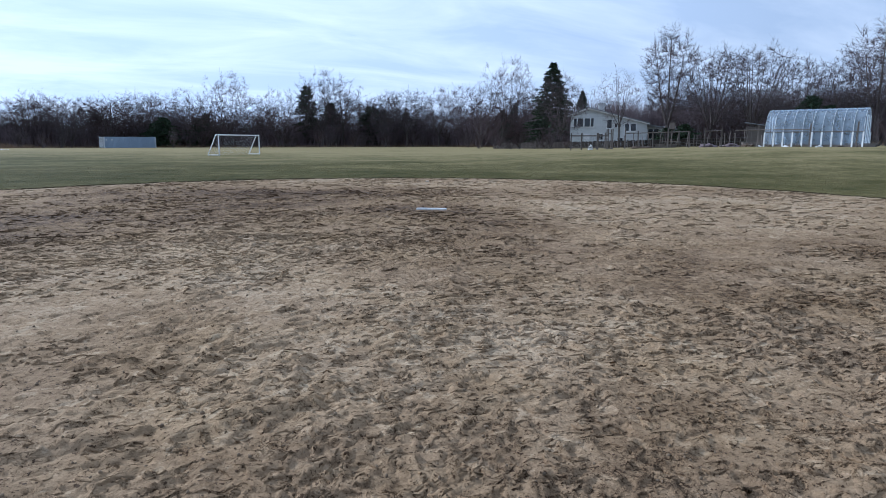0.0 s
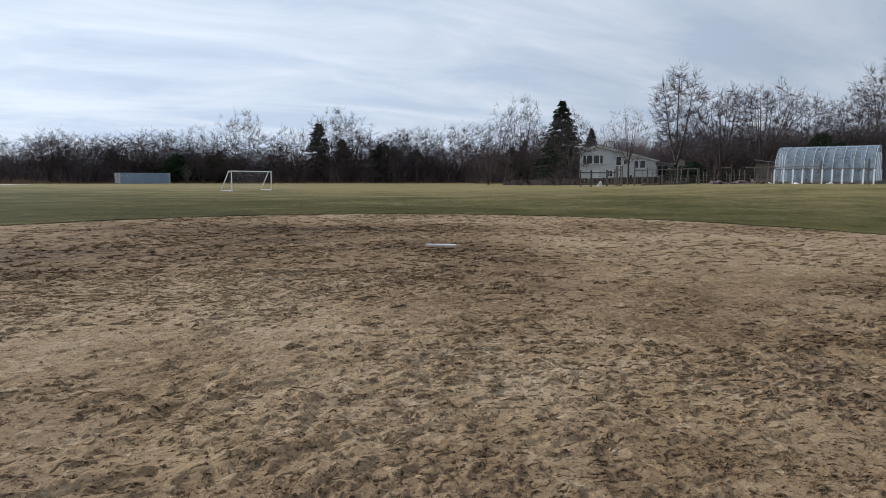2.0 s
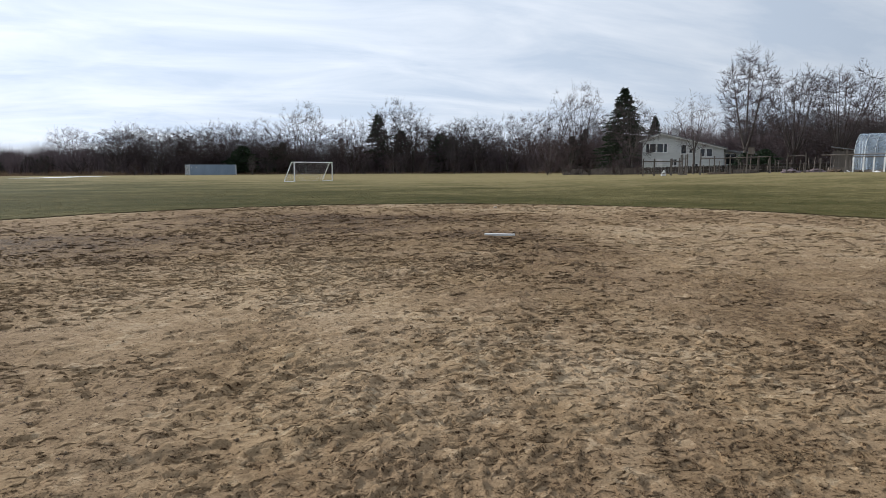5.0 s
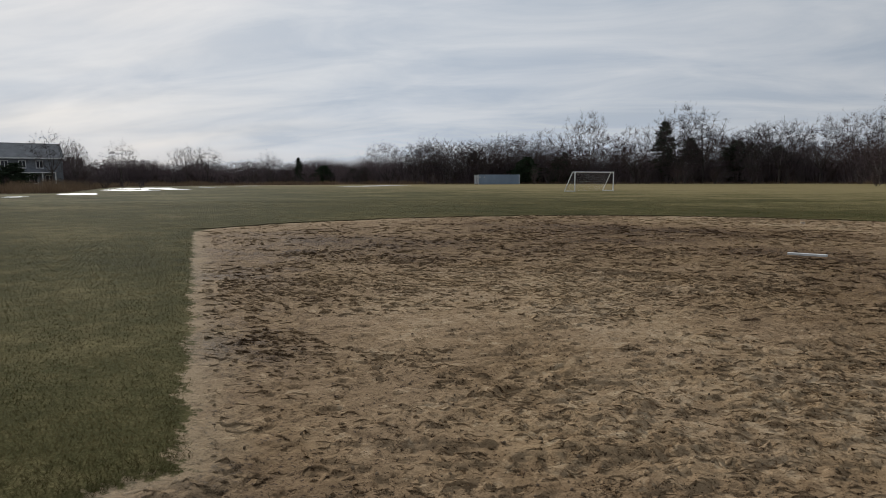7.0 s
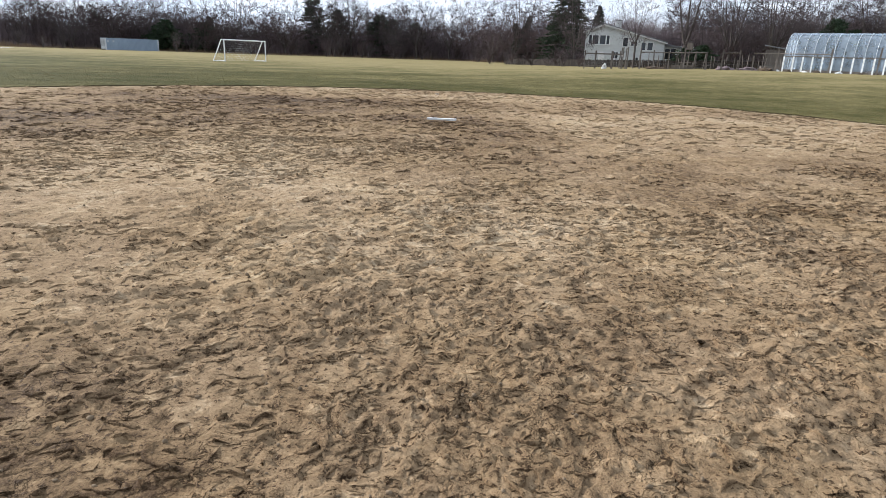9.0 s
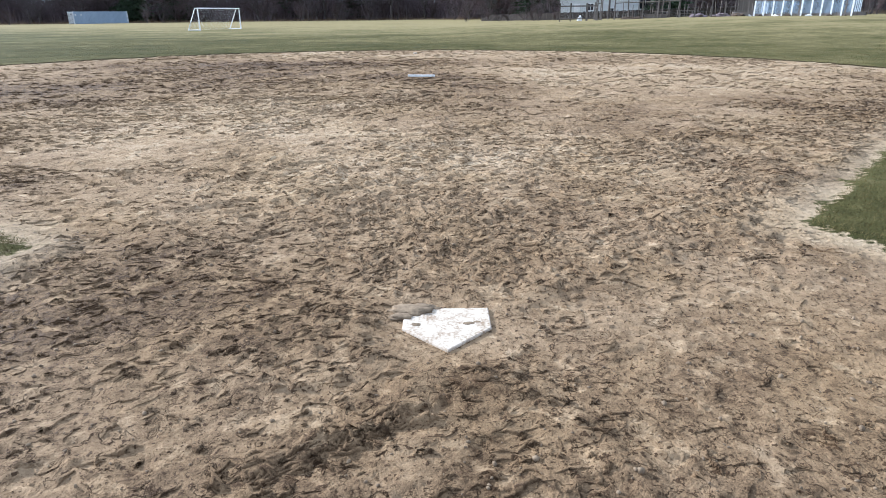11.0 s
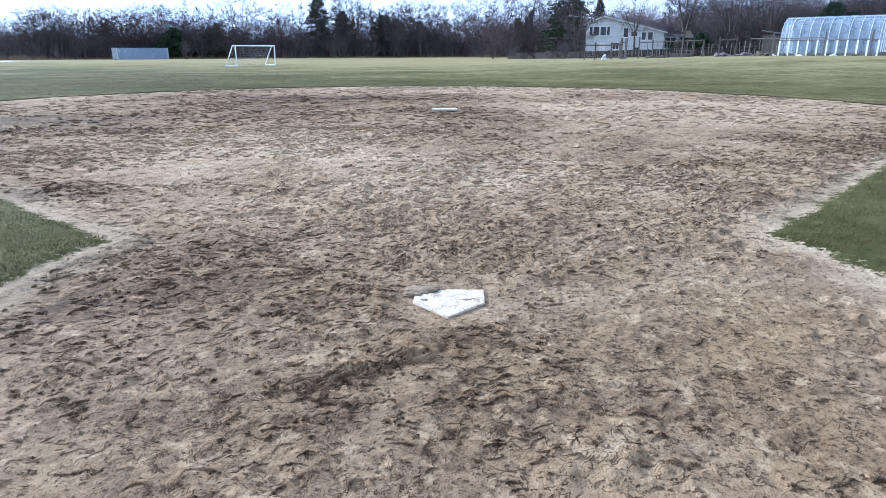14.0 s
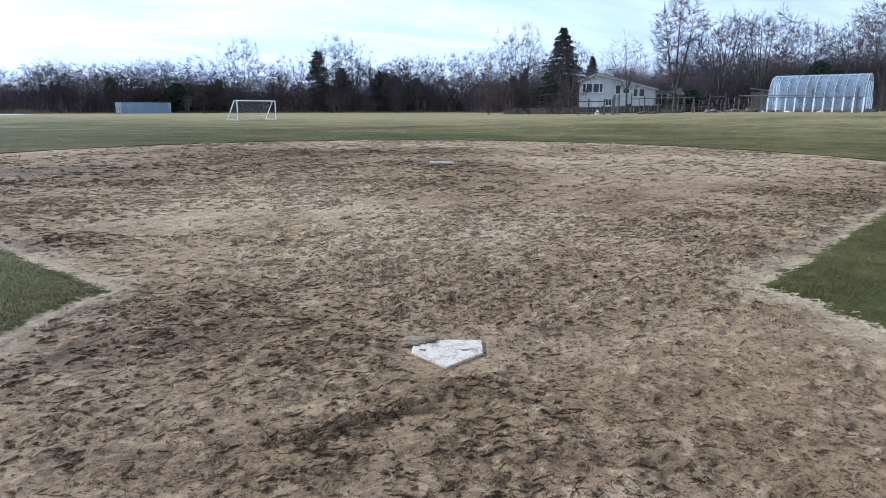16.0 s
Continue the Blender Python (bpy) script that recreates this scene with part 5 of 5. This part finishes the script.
def crown_tree(seed, tall, half, base, leaders, n2=60, n3=480, sprigs=5, lean=0.0):
    """A leafless tree whose branches fill a lumpy domed crown: limb mesh and twig mesh."""
    rg = np.random.default_rng(seed)
    rnd = random.Random(seed)
    V, F, V2, F2 = [], [], [], []
    cz, hz = tall * (base + 1) / 2, tall * (1 - base) / 2
    wave = rg.uniform(0, 6.28, 4)

    def inside(n, lo, hi):
        u = rg.normal(size=(n, 3))
        u /= np.linalg.norm(u, axis=1)[:, None]
        a = np.arctan2(u[:, 1], u[:, 0])
        r = (lo + (hi - lo) * rg.random(n) ** 0.6) * (1 + 0.10 * np.sin(3 * a + wave[0]) + 0.07 * np.sin(5 * a + 4 * u[:, 2] + wave[1]) + 0.08 * np.sin(7 * u[:, 2] + wave[2]))
        q = u * r[:, None] * (half * tall, half * tall, hz) + (lean * tall, 0, cz)
        q[:, 0] += lean * (q[:, 2] - cz)
        return q[q[:, 2] > tall * base * 0.7 + 0.1]

    def curve(a, c, b, n):
        return [a * (1 - t) ** 2 + c * (2 * t * (1 - t)) + b * t * t for t in (i / n for i in range(n + 1))]

    fork = Vector((lean * tall * 0.3, 0, tall * (base * 0.9 + 0.06)))
    r0 = 0.018 * tall
    tube(V, F, curve(Vector((0, 0, -0.1)), Vector((rnd.gauss(0, 0.1), rnd.gauss(0, 0.1), fork.z * 0.5)), fork, 4), [r0 * k for k in (1.3, 1.0, 0.92, 0.86, 0.8)], 7)
    nodes = [fork]
    for i in range(leaders):
        a = 6.283 * (i + rnd.uniform(-0.3, 0.3)) / leaders
        out = half * tall * (rnd.uniform(0.35, 0.75) if i else 0.1)
        end = Vector((lean * tall + math.cos(a) * out, math.sin(a) * out, cz + hz * rnd.uniform(0.25, 0.75)))
        mid = fork.lerp(end, 0.45) + Vector((math.cos(a) * out * 0.18, math.sin(a) * out * 0.18, -0.04 * tall))
        L1 = curve(fork, mid, end, 7)
        tube(V, F, L1, [r0 * (0.5 if leaders < 5 else 0.33) * (1 - 0.9 * j / 7) + 0.010 for j in range(8)], 5)
        nodes += L1[2:]

    def hook(nodes, q, steep):
        N = np.array([v[:] for v in nodes])
        d = q[:, None] - N[None]
        ln = np.linalg.norm(d, axis=2) + 1e-6
        return np.argmin(ln * (1 + steep * np.clip(0.35 - d[:, :, 2] / ln, 0, None)), 1)

    q2 = inside(n2, 0.35, 0.9)
    twig_nodes = []
    for q, k in zip(q2, hook(nodes, q2, 1.2)):
        a, b = nodes[k], Vector(q)
        ln = (b - a).length
        L2 = curve(a, a.lerp(b, 0.5) + Vector((rnd.gauss(0, 0.08), rnd.gauss(0, 0.08), -0.10)) * ln, b, 4)
        tube(V2, F2, L2, [0.019, 0.016, 0.013, 0.009, 0.005], 3)
        twig_nodes += L2[1:]
    q3 = inside(n3, 0.3, 1.0)
    for q, k in zip(q3, hook(twig_nodes, q3, 0.8)):
        a, b = twig_nodes[k], Vector(q)
        ln = (b - a).length
        if ln < 0.05:
            continue
        d3 = (b - a) / ln
        sprig(V2, F2, a, b, 0.009)
        for w in range(sprigs):
            p4 = a.lerp(b, rnd.uniform(0.2, 0.95))
            d4 = (d3 + Vector((rnd.gauss(0, 0.5), rnd.gauss(0, 0.5), rnd.gauss(0.3, 0.4)))).normalized()
            sprig(V2, F2, p4, p4 + d4 * rnd.uniform(0.025, 0.07) * tall, 0.0072)
    k = tall / np.percentile([v.z for v in V2], 99.0)
    return ([v * k for v in V], F), ([v * k for v in V2], F2)


def plant(name, meshes, mats, names, label, category, group):
    e = thing(name, 0, 0, 0, 0, label, category, group)
    for (V, F), m, nm in zip(meshes, mats, names):
        me = mesh_np(nm, np.array([v[:] for v in V]), np.array(F), m)
        o = new(nm, me)
        o.parent = e
    return e


def put(master, x, y, turn, s, used, width=1.0, sink=0.05, label=""):
    """The master on its first use, a copy after that."""
    m = Matrix.LocRotScale((x, y, float(land(x, y)) - sink), Euler((0, 0, turn)), None)
    o = master if master not in used else copy_thing(master, m)
    used.add(master)
    o.matrix_basis = m @ Matrix.Diagonal((s * width, s * width, s, 1))
    if label:
        tagged(o, label)
    return o


used = set()
WOODS = "bare trees round the field"
kinds = {
    "oak": plant("bare_tree", crown_tree(11, 10, 0.50, 0.18, 8, 110, 980, 8), (BARK, TWIG), ("trunk", "crown"), "leafless grey-brown tree with a wide twiggy crown", "tree", WOODS),
    "maple": plant("bare_tree", crown_tree(12, 10, 0.44, 0.14, 8, 110, 980, 8), (BARK, TWIG), ("trunk", "crown"), "leafless tree with an upright rounded crown of twigs", "tree", WOODS),
    "poplar": plant("bare_tree", crown_tree(13, 10, 0.21, 0.12, 3, 90, 780, 8), (BARK, TWIG), ("trunk", "crown"), "tall slender leafless tree with fine upright branches", "tree", WOODS),
    "clump": plant("bare_tree", crown_tree(14, 10, 0.40, 0.08, 12, 130, 1150, 8), (BARK, TWIG), ("trunk", "crown"), "leafless tree of several stems with a dense fan of twigs", "tree", WOODS),
    "rough": plant("bare_tree", crown_tree(15, 10, 0.48, 0.05, 9, 110, 980, 8, 0.03), (BARK, TWIG_RED), ("trunk", "crown"), "leafless reddish-brown tree with tangled low branches", "tree", WOODS),
    "open": plant("bare_tree", crown_tree(16, 10, 0.44, 0.26, 6, 80, 560, 7, 0.02), (BARK, TWIG), ("trunk", "crown"), "leafless tree with an open spreading crown", "tree", WOODS),
}
shrubs = [plant("shrub", grow_tree(30 + k, 4, 0.42, 0.06, 0.9, 24, 4, 6, 4), (BARK, (TWIG_RED, TWIG)[k % 2]), ("stem", "twig_mass"), "leafless tangled brown shrub at the wood's edge", "shrub", "shrubs along the wood's edge") for k in range(2)]


def tree_at(kind, px, d, top, width=1.0, turn=None):
    """A tree on the bearing of px (frontal chart, 1105 to the unit) whose tip rises top chart units over the eye level."""
    az = math.degrees(math.atan2(px, 1105.0))
    x, y = spot(az, d)
    h = 1.45 + d * math.cos(radians(az)) * top / 1105.0 - float(land(x, y))
    put(kinds[kind], x, y, rng.uniform(0, 6.28) if turn is None else turn, h / 10, used, width)


for row in (("rough", -681, 186, 82), ("maple", -600, 188, 72), ("oak", -506, 182, 82), ("maple", -424, 180, 86), ("maple", -352, 176, 112, 0.9), ("rough", -268, 178, 86), ("maple", -192, 176, 116), ("open", -156, 180, 104),
            ("clump", -82, 172, 80), ("oak", -46, 174, 86), ("maple", 10, 172, 88), ("rough", 54, 168, 92)):
    tree_at(*row)
for row in (("maple", 131, 150, 136, 0.85), ("maple", 222, 98, 113, 0.95), ("open", 324, 90, 118, 0.8), ("poplar", 408, 104, 185, 1.15), ("clump", 486, 108, 152, 1.0), ("clump", 558, 106, 158, 1.12),
            ("oak", 630, 118, 140, 0.8), ("open", 682, 120, 130, 0.8), ("clump", 732, 116, 150), ("poplar", 776, 108, 196, 1.4), ("oak", 850, 116, 180), ("maple", 920, 120, 170)):
    tree_at(*row)
for row in (("rough", 85, 146, 88, 1.2), ("clump", 160, 144, 82, 1.2), ("rough", 188, 140, 70, 1.3), ("rough", 118, 140, 62, 1.4), ("maple", -640, 182, 74, 1.2), ("rough", -560, 180, 74, 1.3), ("clump", -470, 182, 76, 1.2)):
    tree_at(*row)
# second rank behind the first, and the low wood to the west
for k in range(72):
    px = -740 + k * 23.4 + rng.normal(0, 8)
    tree_at(("maple", "rough", "clump", "oak", "rough")[k % 5], px, 190 + rng.normal(0, 7) - (62 if px > 420 else 25 if px > 120 else 0), rng.uniform(46, 74) + (26 if px > 420 else 0), rng.uniform(1.1, 1.6))
for k in range(42):
    az = -35 - k * 0.96 + rng.normal(0, 0.4)
    d = 222 + rng.normal(0, 12) + (0 if az > -60 else -30)
    x, y = spot(az, d)
    put(kinds[("rough", "maple", "clump")[k % 3]], x, y, rng.uniform(0, 6.28), rng.uniform(0.55, 0.8), used, 2.0)
# sparse trees round the grey house and over the low wood
for az, d, h, kd in ((-62.3, 112, 8.6, "open"), (-60.7, 118, 7.6, "poplar"), (-57.6, 190, 11.5, "open"), (-52.6, 190, 10.4, "oak"), (-51.0, 192, 10.6, "open"), (-35.8, 200, 12.5, "oak"), (-45.8, 196, 9.5, "open")):
    x, y = spot(az, d)
    put(kinds[kd], x, y, rng.uniform(0, 6.28), h / 10, used, 1.0)
# young tree by the container
x, y = spot(-22.2, 150)
put(kinds["open"], x, y, 1.0, 0.46, used, 0.6, 0.05, "slim young leafless tree standing by the container")
# shrubs at the wood's edge
for k in range(52):
    az = -37 + k * 1.46 + rng.normal(0, 0.3)
    d = (170 if az < 3 else 146 if az < 9 else 99 if az < 27 else 96) + rng.normal(0, 3)
    if -29 < az < -22.5:
        continue
    if 12 < az < 19.5:
        d = 122
    x, y = spot(az, d)
    put(shrubs[k % 2], x, y, rng.uniform(0, 6.28), rng.uniform(0.7, 1.25) * (1.0 if az < 9 else 0.8), used, rng.uniform(0.9, 1.4))
for k in range(9):
    x, y = spot(4.2 + k * 0.95 + rng.normal(0, 0.2), 100 - k * 0.9 + rng.normal(0, 1.5) + (12 if k < 3 else 0))
    put(shrubs[k % 2], x, y, rng.uniform(0, 6.28), rng.uniform(0.35, 0.75), used, rng.uniform(0.9, 1.5))
for k in range(24):
    az = -38 - k * 1.3
    x, y = spot(az, (178 if az > -55 else 116) + rng.normal(0, 6))
    put(shrubs[(k + 1) % 2], x, y, rng.uniform(0, 6.28), rng.uniform(0.6, 1.0) * (1.0 if az > -55 else 0.75), used, rng.uniform(1.0, 1.7))


def conifer(name, seed, tall, radius, shape, count, mat, label, ragged=0.4):
    """Evergreen: a trunk and drooping boughs set with small flat sprays."""
    rnd = random.Random(seed)
    V, F, V2, F2 = [], [], [], []
    tube(V, F, [Vector((0, 0, -0.1)), Vector((0.02, 0, tall * 0.5)), Vector((0, 0, tall))], [tall * 0.018, tall * 0.011, 0.02], 6)
    for i in range(count):
        f = 0.06 + 0.94 * rnd.random() ** 0.9
        a = rnd.uniform(0, 2 * math.pi)
        wob = 1 + ragged * (math.sin(a * 3 + f * 17 + seed) * rnd.random() - 0.2 * rnd.random())
        R = radius * shape(f) * wob
        base = Vector((0, 0, tall * f))
        tip = base + Vector((math.cos(a) * R, math.sin(a) * R, -0.14 * R + rnd.gauss(0, 0.12)))
        sprig(V, F, base, tip, 0.03)
        n = 3 + int(R * 3.4)
        for j in range(n):
            p = base.lerp(tip, 0.25 + 0.8 * (j + rnd.random()) / n)
            for s in range(3):
                d = Vector((math.cos(a) + rnd.gauss(0, 0.9), math.sin(a) + rnd.gauss(0, 0.9), rnd.gauss(-0.05, 0.5))).normalized()
                u = d.cross(Vector((rnd.gauss(0, 1), rnd.gauss(0, 1), rnd.gauss(0, 1)))).normalized()
                ln, wd = rnd.uniform(0.28, 0.6), rnd.uniform(0.05, 0.13)
                b = len(V2)
                V2.extend((p - u * wd, p + u * wd, p + d * ln))
                F2.append((b, b + 1, b + 2))
    return plant(name, ((V, F), (V2, F2)), (BARK, mat), ("trunk", "foliage"), label, "tree", "evergreens")


def conifer_at(master, px, d, top, tall, width=1.0):
    az = math.degrees(math.atan2(px, 1105.0))
    x, y = spot(az, d)
    h = 1.45 + d * math.cos(radians(az)) * top / 1105.0 - float(land(x, y))
    put(master, x, y, rng.uniform(0, 6.28), h / tall, used, width)


spruce = conifer("spruce", 3, 15, 4.6, lambda f: (1 - f) ** 0.8 + 0.02, 560, NEEDLE, "tall dark green spruce with drooping boughs")
cedar = conifer("cedar", 5, 12, 2.3, lambda f: math.sin(min(1, f * 1.5 + 0.25) * math.pi * 0.5) * (1 - f) ** 0.6 + 0.03, 300, NEEDLE, "dark ragged cedar at the wood's edge", 0.9)
bushy = conifer("juniper", 8, 5, 2.3, lambda f: math.sin(math.pi * (0.12 + 0.86 * f)) ** 0.7, 260, NEEDLE, "rounded dark green juniper bush", 0.8)
conifer_at(spruce, 206, 122, 133, 15, 1.2)
conifer_at(spruce, 258, 128, 86, 15, 0.9)
for px, d, top, w in ((-218, 186, 94, 1.3), (-178, 190, 66, 2.0), (-108, 186, 60, 2.6), (-86, 192, 54, 2.4), (-48, 190, 50, 2.2), (-392, 180, 48, 1.6), (-582, 192, 50, 1.5)):
    conifer_at(cedar, px, d, top, 12, w)
for px, d, top, w in ((-466, 176, 40, 0.9), (-480, 180, 32, 0.9), (658, 104, 78, 0.72), (690, 108, 62, 0.8), (-404, 178, 38, 0.9), (410, 98, 24, 1.4), (440, 96, 30, 1.2)):
    conifer_at(bushy, px, d, top, 5, w)
for az, d, h in ((-64.8, 108, 3.9), (-66.5, 104, 4.4), (-41.2, 190, 5.5), (-38.6, 186, 4.5), (-37.6, 185, 4.8), (-43.4, 200, 8.2)):
    x, y = spot(az, d)
    put(bushy if h < 7 else cedar, x, y, rng.uniform(0, 6.28), h / (5 if h < 7 else 12), used, 1.1)


def ivy_trunk():
    """Ivy grown thickly up the big tree's trunk."""
    px, d = 131, 149
    az = math.degrees(math.atan2(px, 1105.0))
    x, y = spot(az, d)
    rnd = random.Random(4)
    V, F = [], []
    for i in range(7600):
        f = rnd.random() ** 1.35
        a = rnd.uniform(0, 6.283)
        r = (2.5 - 2.1 * f ** 0.8) * rnd.random() ** 0.4 * (1 + 0.35 * math.sin(3 * a + 9 * f) + 0.25 * math.sin(13 * f + a))
        fork = max(0.0, f - 0.35) * 2.6 * (1 if i % 2 else -1)
        p = Vector((math.cos(a) * r + fork, math.sin(a) * r, f * (10.0 if i % 2 else 8.4)))
        d3 = Vector((rnd.gauss(0, 1), rnd.gauss(0, 1), rnd.gauss(-0.3, 0.6))).normalized() * rnd.uniform(0.2, 0.4)
        u = d3.cross(Vector((rnd.gauss(0, 1), rnd.gauss(0, 1), 0.3))).normalized() * 0.16
        b = len(V)
        V.extend((p - u, p + u, p + d3))
        F.append((b, b + 1, b + 2))
    e = thing("ivy", x, y, float(land(x, y)), 0, "dark green ivy grown thickly up the big tree", "ivy")
    o = new("leaves", mesh_np("leaves", np.array([v[:] for v in V]), np.array(F), IVY))
    o.parent = e


ivy_trunk()


# ---- thicket, reeds, snow ----
def band(n, az0, az1, near, deep, tall, jitter):
    """Random places in a band of bearings, with heights that swell and sink along it."""
    az = rng.uniform(az0, az1, n)
    d = near(az) + deep * rng.random(n)
    x, y = d * np.sin(np.radians(az)), d * np.cos(np.radians(az)) - 0.4
    h = tall(az) * (0.82 + 0.6 * fbm(az * 0.8, d * 0.02, 1.0, 4)) * rng.uniform(jitter, 1.0, n)
    return x, y, np.maximum(h, 0.5)


def near_edge(az):
    return 176 - 26 * sstep(-1, 5, az) - 38 * sstep(6, 12, az) + 14 * sstep(14, 22, az) * 0


def thick_tall(az):
    return 10.2 + 1.8 * sstep(-20, -4, az) - 1.4 * sstep(4, 12, az) - 0.6 * sstep(-25, -38, az)


x, y, h = band(100000, -40, 46, lambda a: near_edge(a) + 6, 22, thick_tall, 0.5)
blades("thicket", x, y, land(x, y) - 0.1, h, rng.uniform(0.05, 0.15, len(x)), rng.uniform(0.1, 0.55, len(x)), BRUSH, "dense dark brown leafless thicket under the trees", "thicket")
x, y, h = band(60000, -75, -39, lambda a: 205 - 34 * sstep(-56, -64, a), 26, lambda a: 8.6 + 1.2 * sstep(-48, -58, a), 0.25)
blades("thicket", x, y, land(x, y) - 0.1, h, rng.uniform(0.06, 0.18, len(x)), 0.22, BRUSH, "low dark leafless scrub wood in the distance", "thicket")
x, y, h = band(30000, -80, -46, lambda a: 150 - 70 * sstep(-57, -62, a), 30, lambda a: 1.9 + 0 * a, 0.25)
ok = rng.random(len(x)) < sstep(-47, -60, np.degrees(np.arctan2(x, y + 0.4)))
x, y, h = x[ok], y[ok], h[ok]
blades("reeds", x, y, land(x, y) - 0.05, h, rng.uniform(0.03, 0.07, len(x)), 0.35, REED, "tawny dead reeds and tall grass beyond the turf", "reeds")
x, y, h = band(9000, -56, -32, lambda a: 168 + 0 * a, 12, lambda a: 1.5 + 0 * a, 0.3)
blades("reeds", x, y, land(x, y) - 0.05, h, rng.uniform(0.05, 0.1, len(x)), 0.35, REED, "tawny dead grass at the far edge of the field", "reeds")
x, y, h = band(16000, -32, 46, lambda a: near_edge(a) - 7 + 0 * a, 8, lambda a: 1.0 + 0 * a, 0.3)
blades("reeds", x, y, land(x, y) - 0.05, h, rng.uniform(0.03, 0.07, len(x)), 0.4, REED, "pale dead grass at the foot of the thicket", "reeds")
# the wood closes the place all round
x, y, h = band(30000, 46, 285, lambda a: 200 + 0 * a, 40, lambda a: 10.0 + 0 * a, 0.4)
blades("thicket", x, y, land(x, y) - 0.1, h, rng.uniform(0.2, 0.5, len(x)), 0.2, BRUSH, "leafless woods behind the ball field", "thicket")


def snow_patch(az, d, half_w, half_d, seed):
    x, y = spot(az, d)
    e = thing("snow_patch", x, y, float(land(x, y)), -az, "thin strip of old white snow on the turf", "snow", "snow patches")
    bm = bmesh.new()
    rings = []
    n = 48
    for k, (f, z) in enumerate(((1.0, -0.02), (0.97, 0.015), (0.8, 0.03), (0.4, 0.04))):
        ring = []
        for i in range(n):
            a = 2 * math.pi * i / n
            r = f * (1 + 0.9 * noise.noise(Vector((math.cos(a) * 2.6, math.sin(a) * 2.6, seed * 3.3))) + 0.45 * noise.noise(Vector((math.cos(a) * 6, math.sin(a) * 6, seed))))
            ring.append(bm.verts.new((math.cos(a) * half_w * r, math.sin(a) * half_d * r, z)))
        rings.append(ring)
    for a, b in zip(rings[:-1], rings[1:]):
        for i in range(n):
            bm.faces.new((a[i], a[(i + 1) % n], b[(i + 1) % n], b[i]))
    bm.faces.new(rings[-1])
    part("snow", bm, SNOW, e, "", True)


for k, row in enumerate(((-60.7, 74, 2.3, 5.0), (-64.9, 65, 0.9, 1.0), (-56.0, 120, 5.6, 16.0), (-57.3, 96, 3.4, 3.0), (-53.4, 104, 2.4, 1.6), (-36.6, 138, 5.0, 5.0), (-38.6, 131, 3.2, 1.6), (-51.0, 132, 2.6, 2.0), (-47.5, 150, 3.0, 2.0), (-35.0, 146, 3.0, 3.0))):
    snow_patch(*row, k + 1)
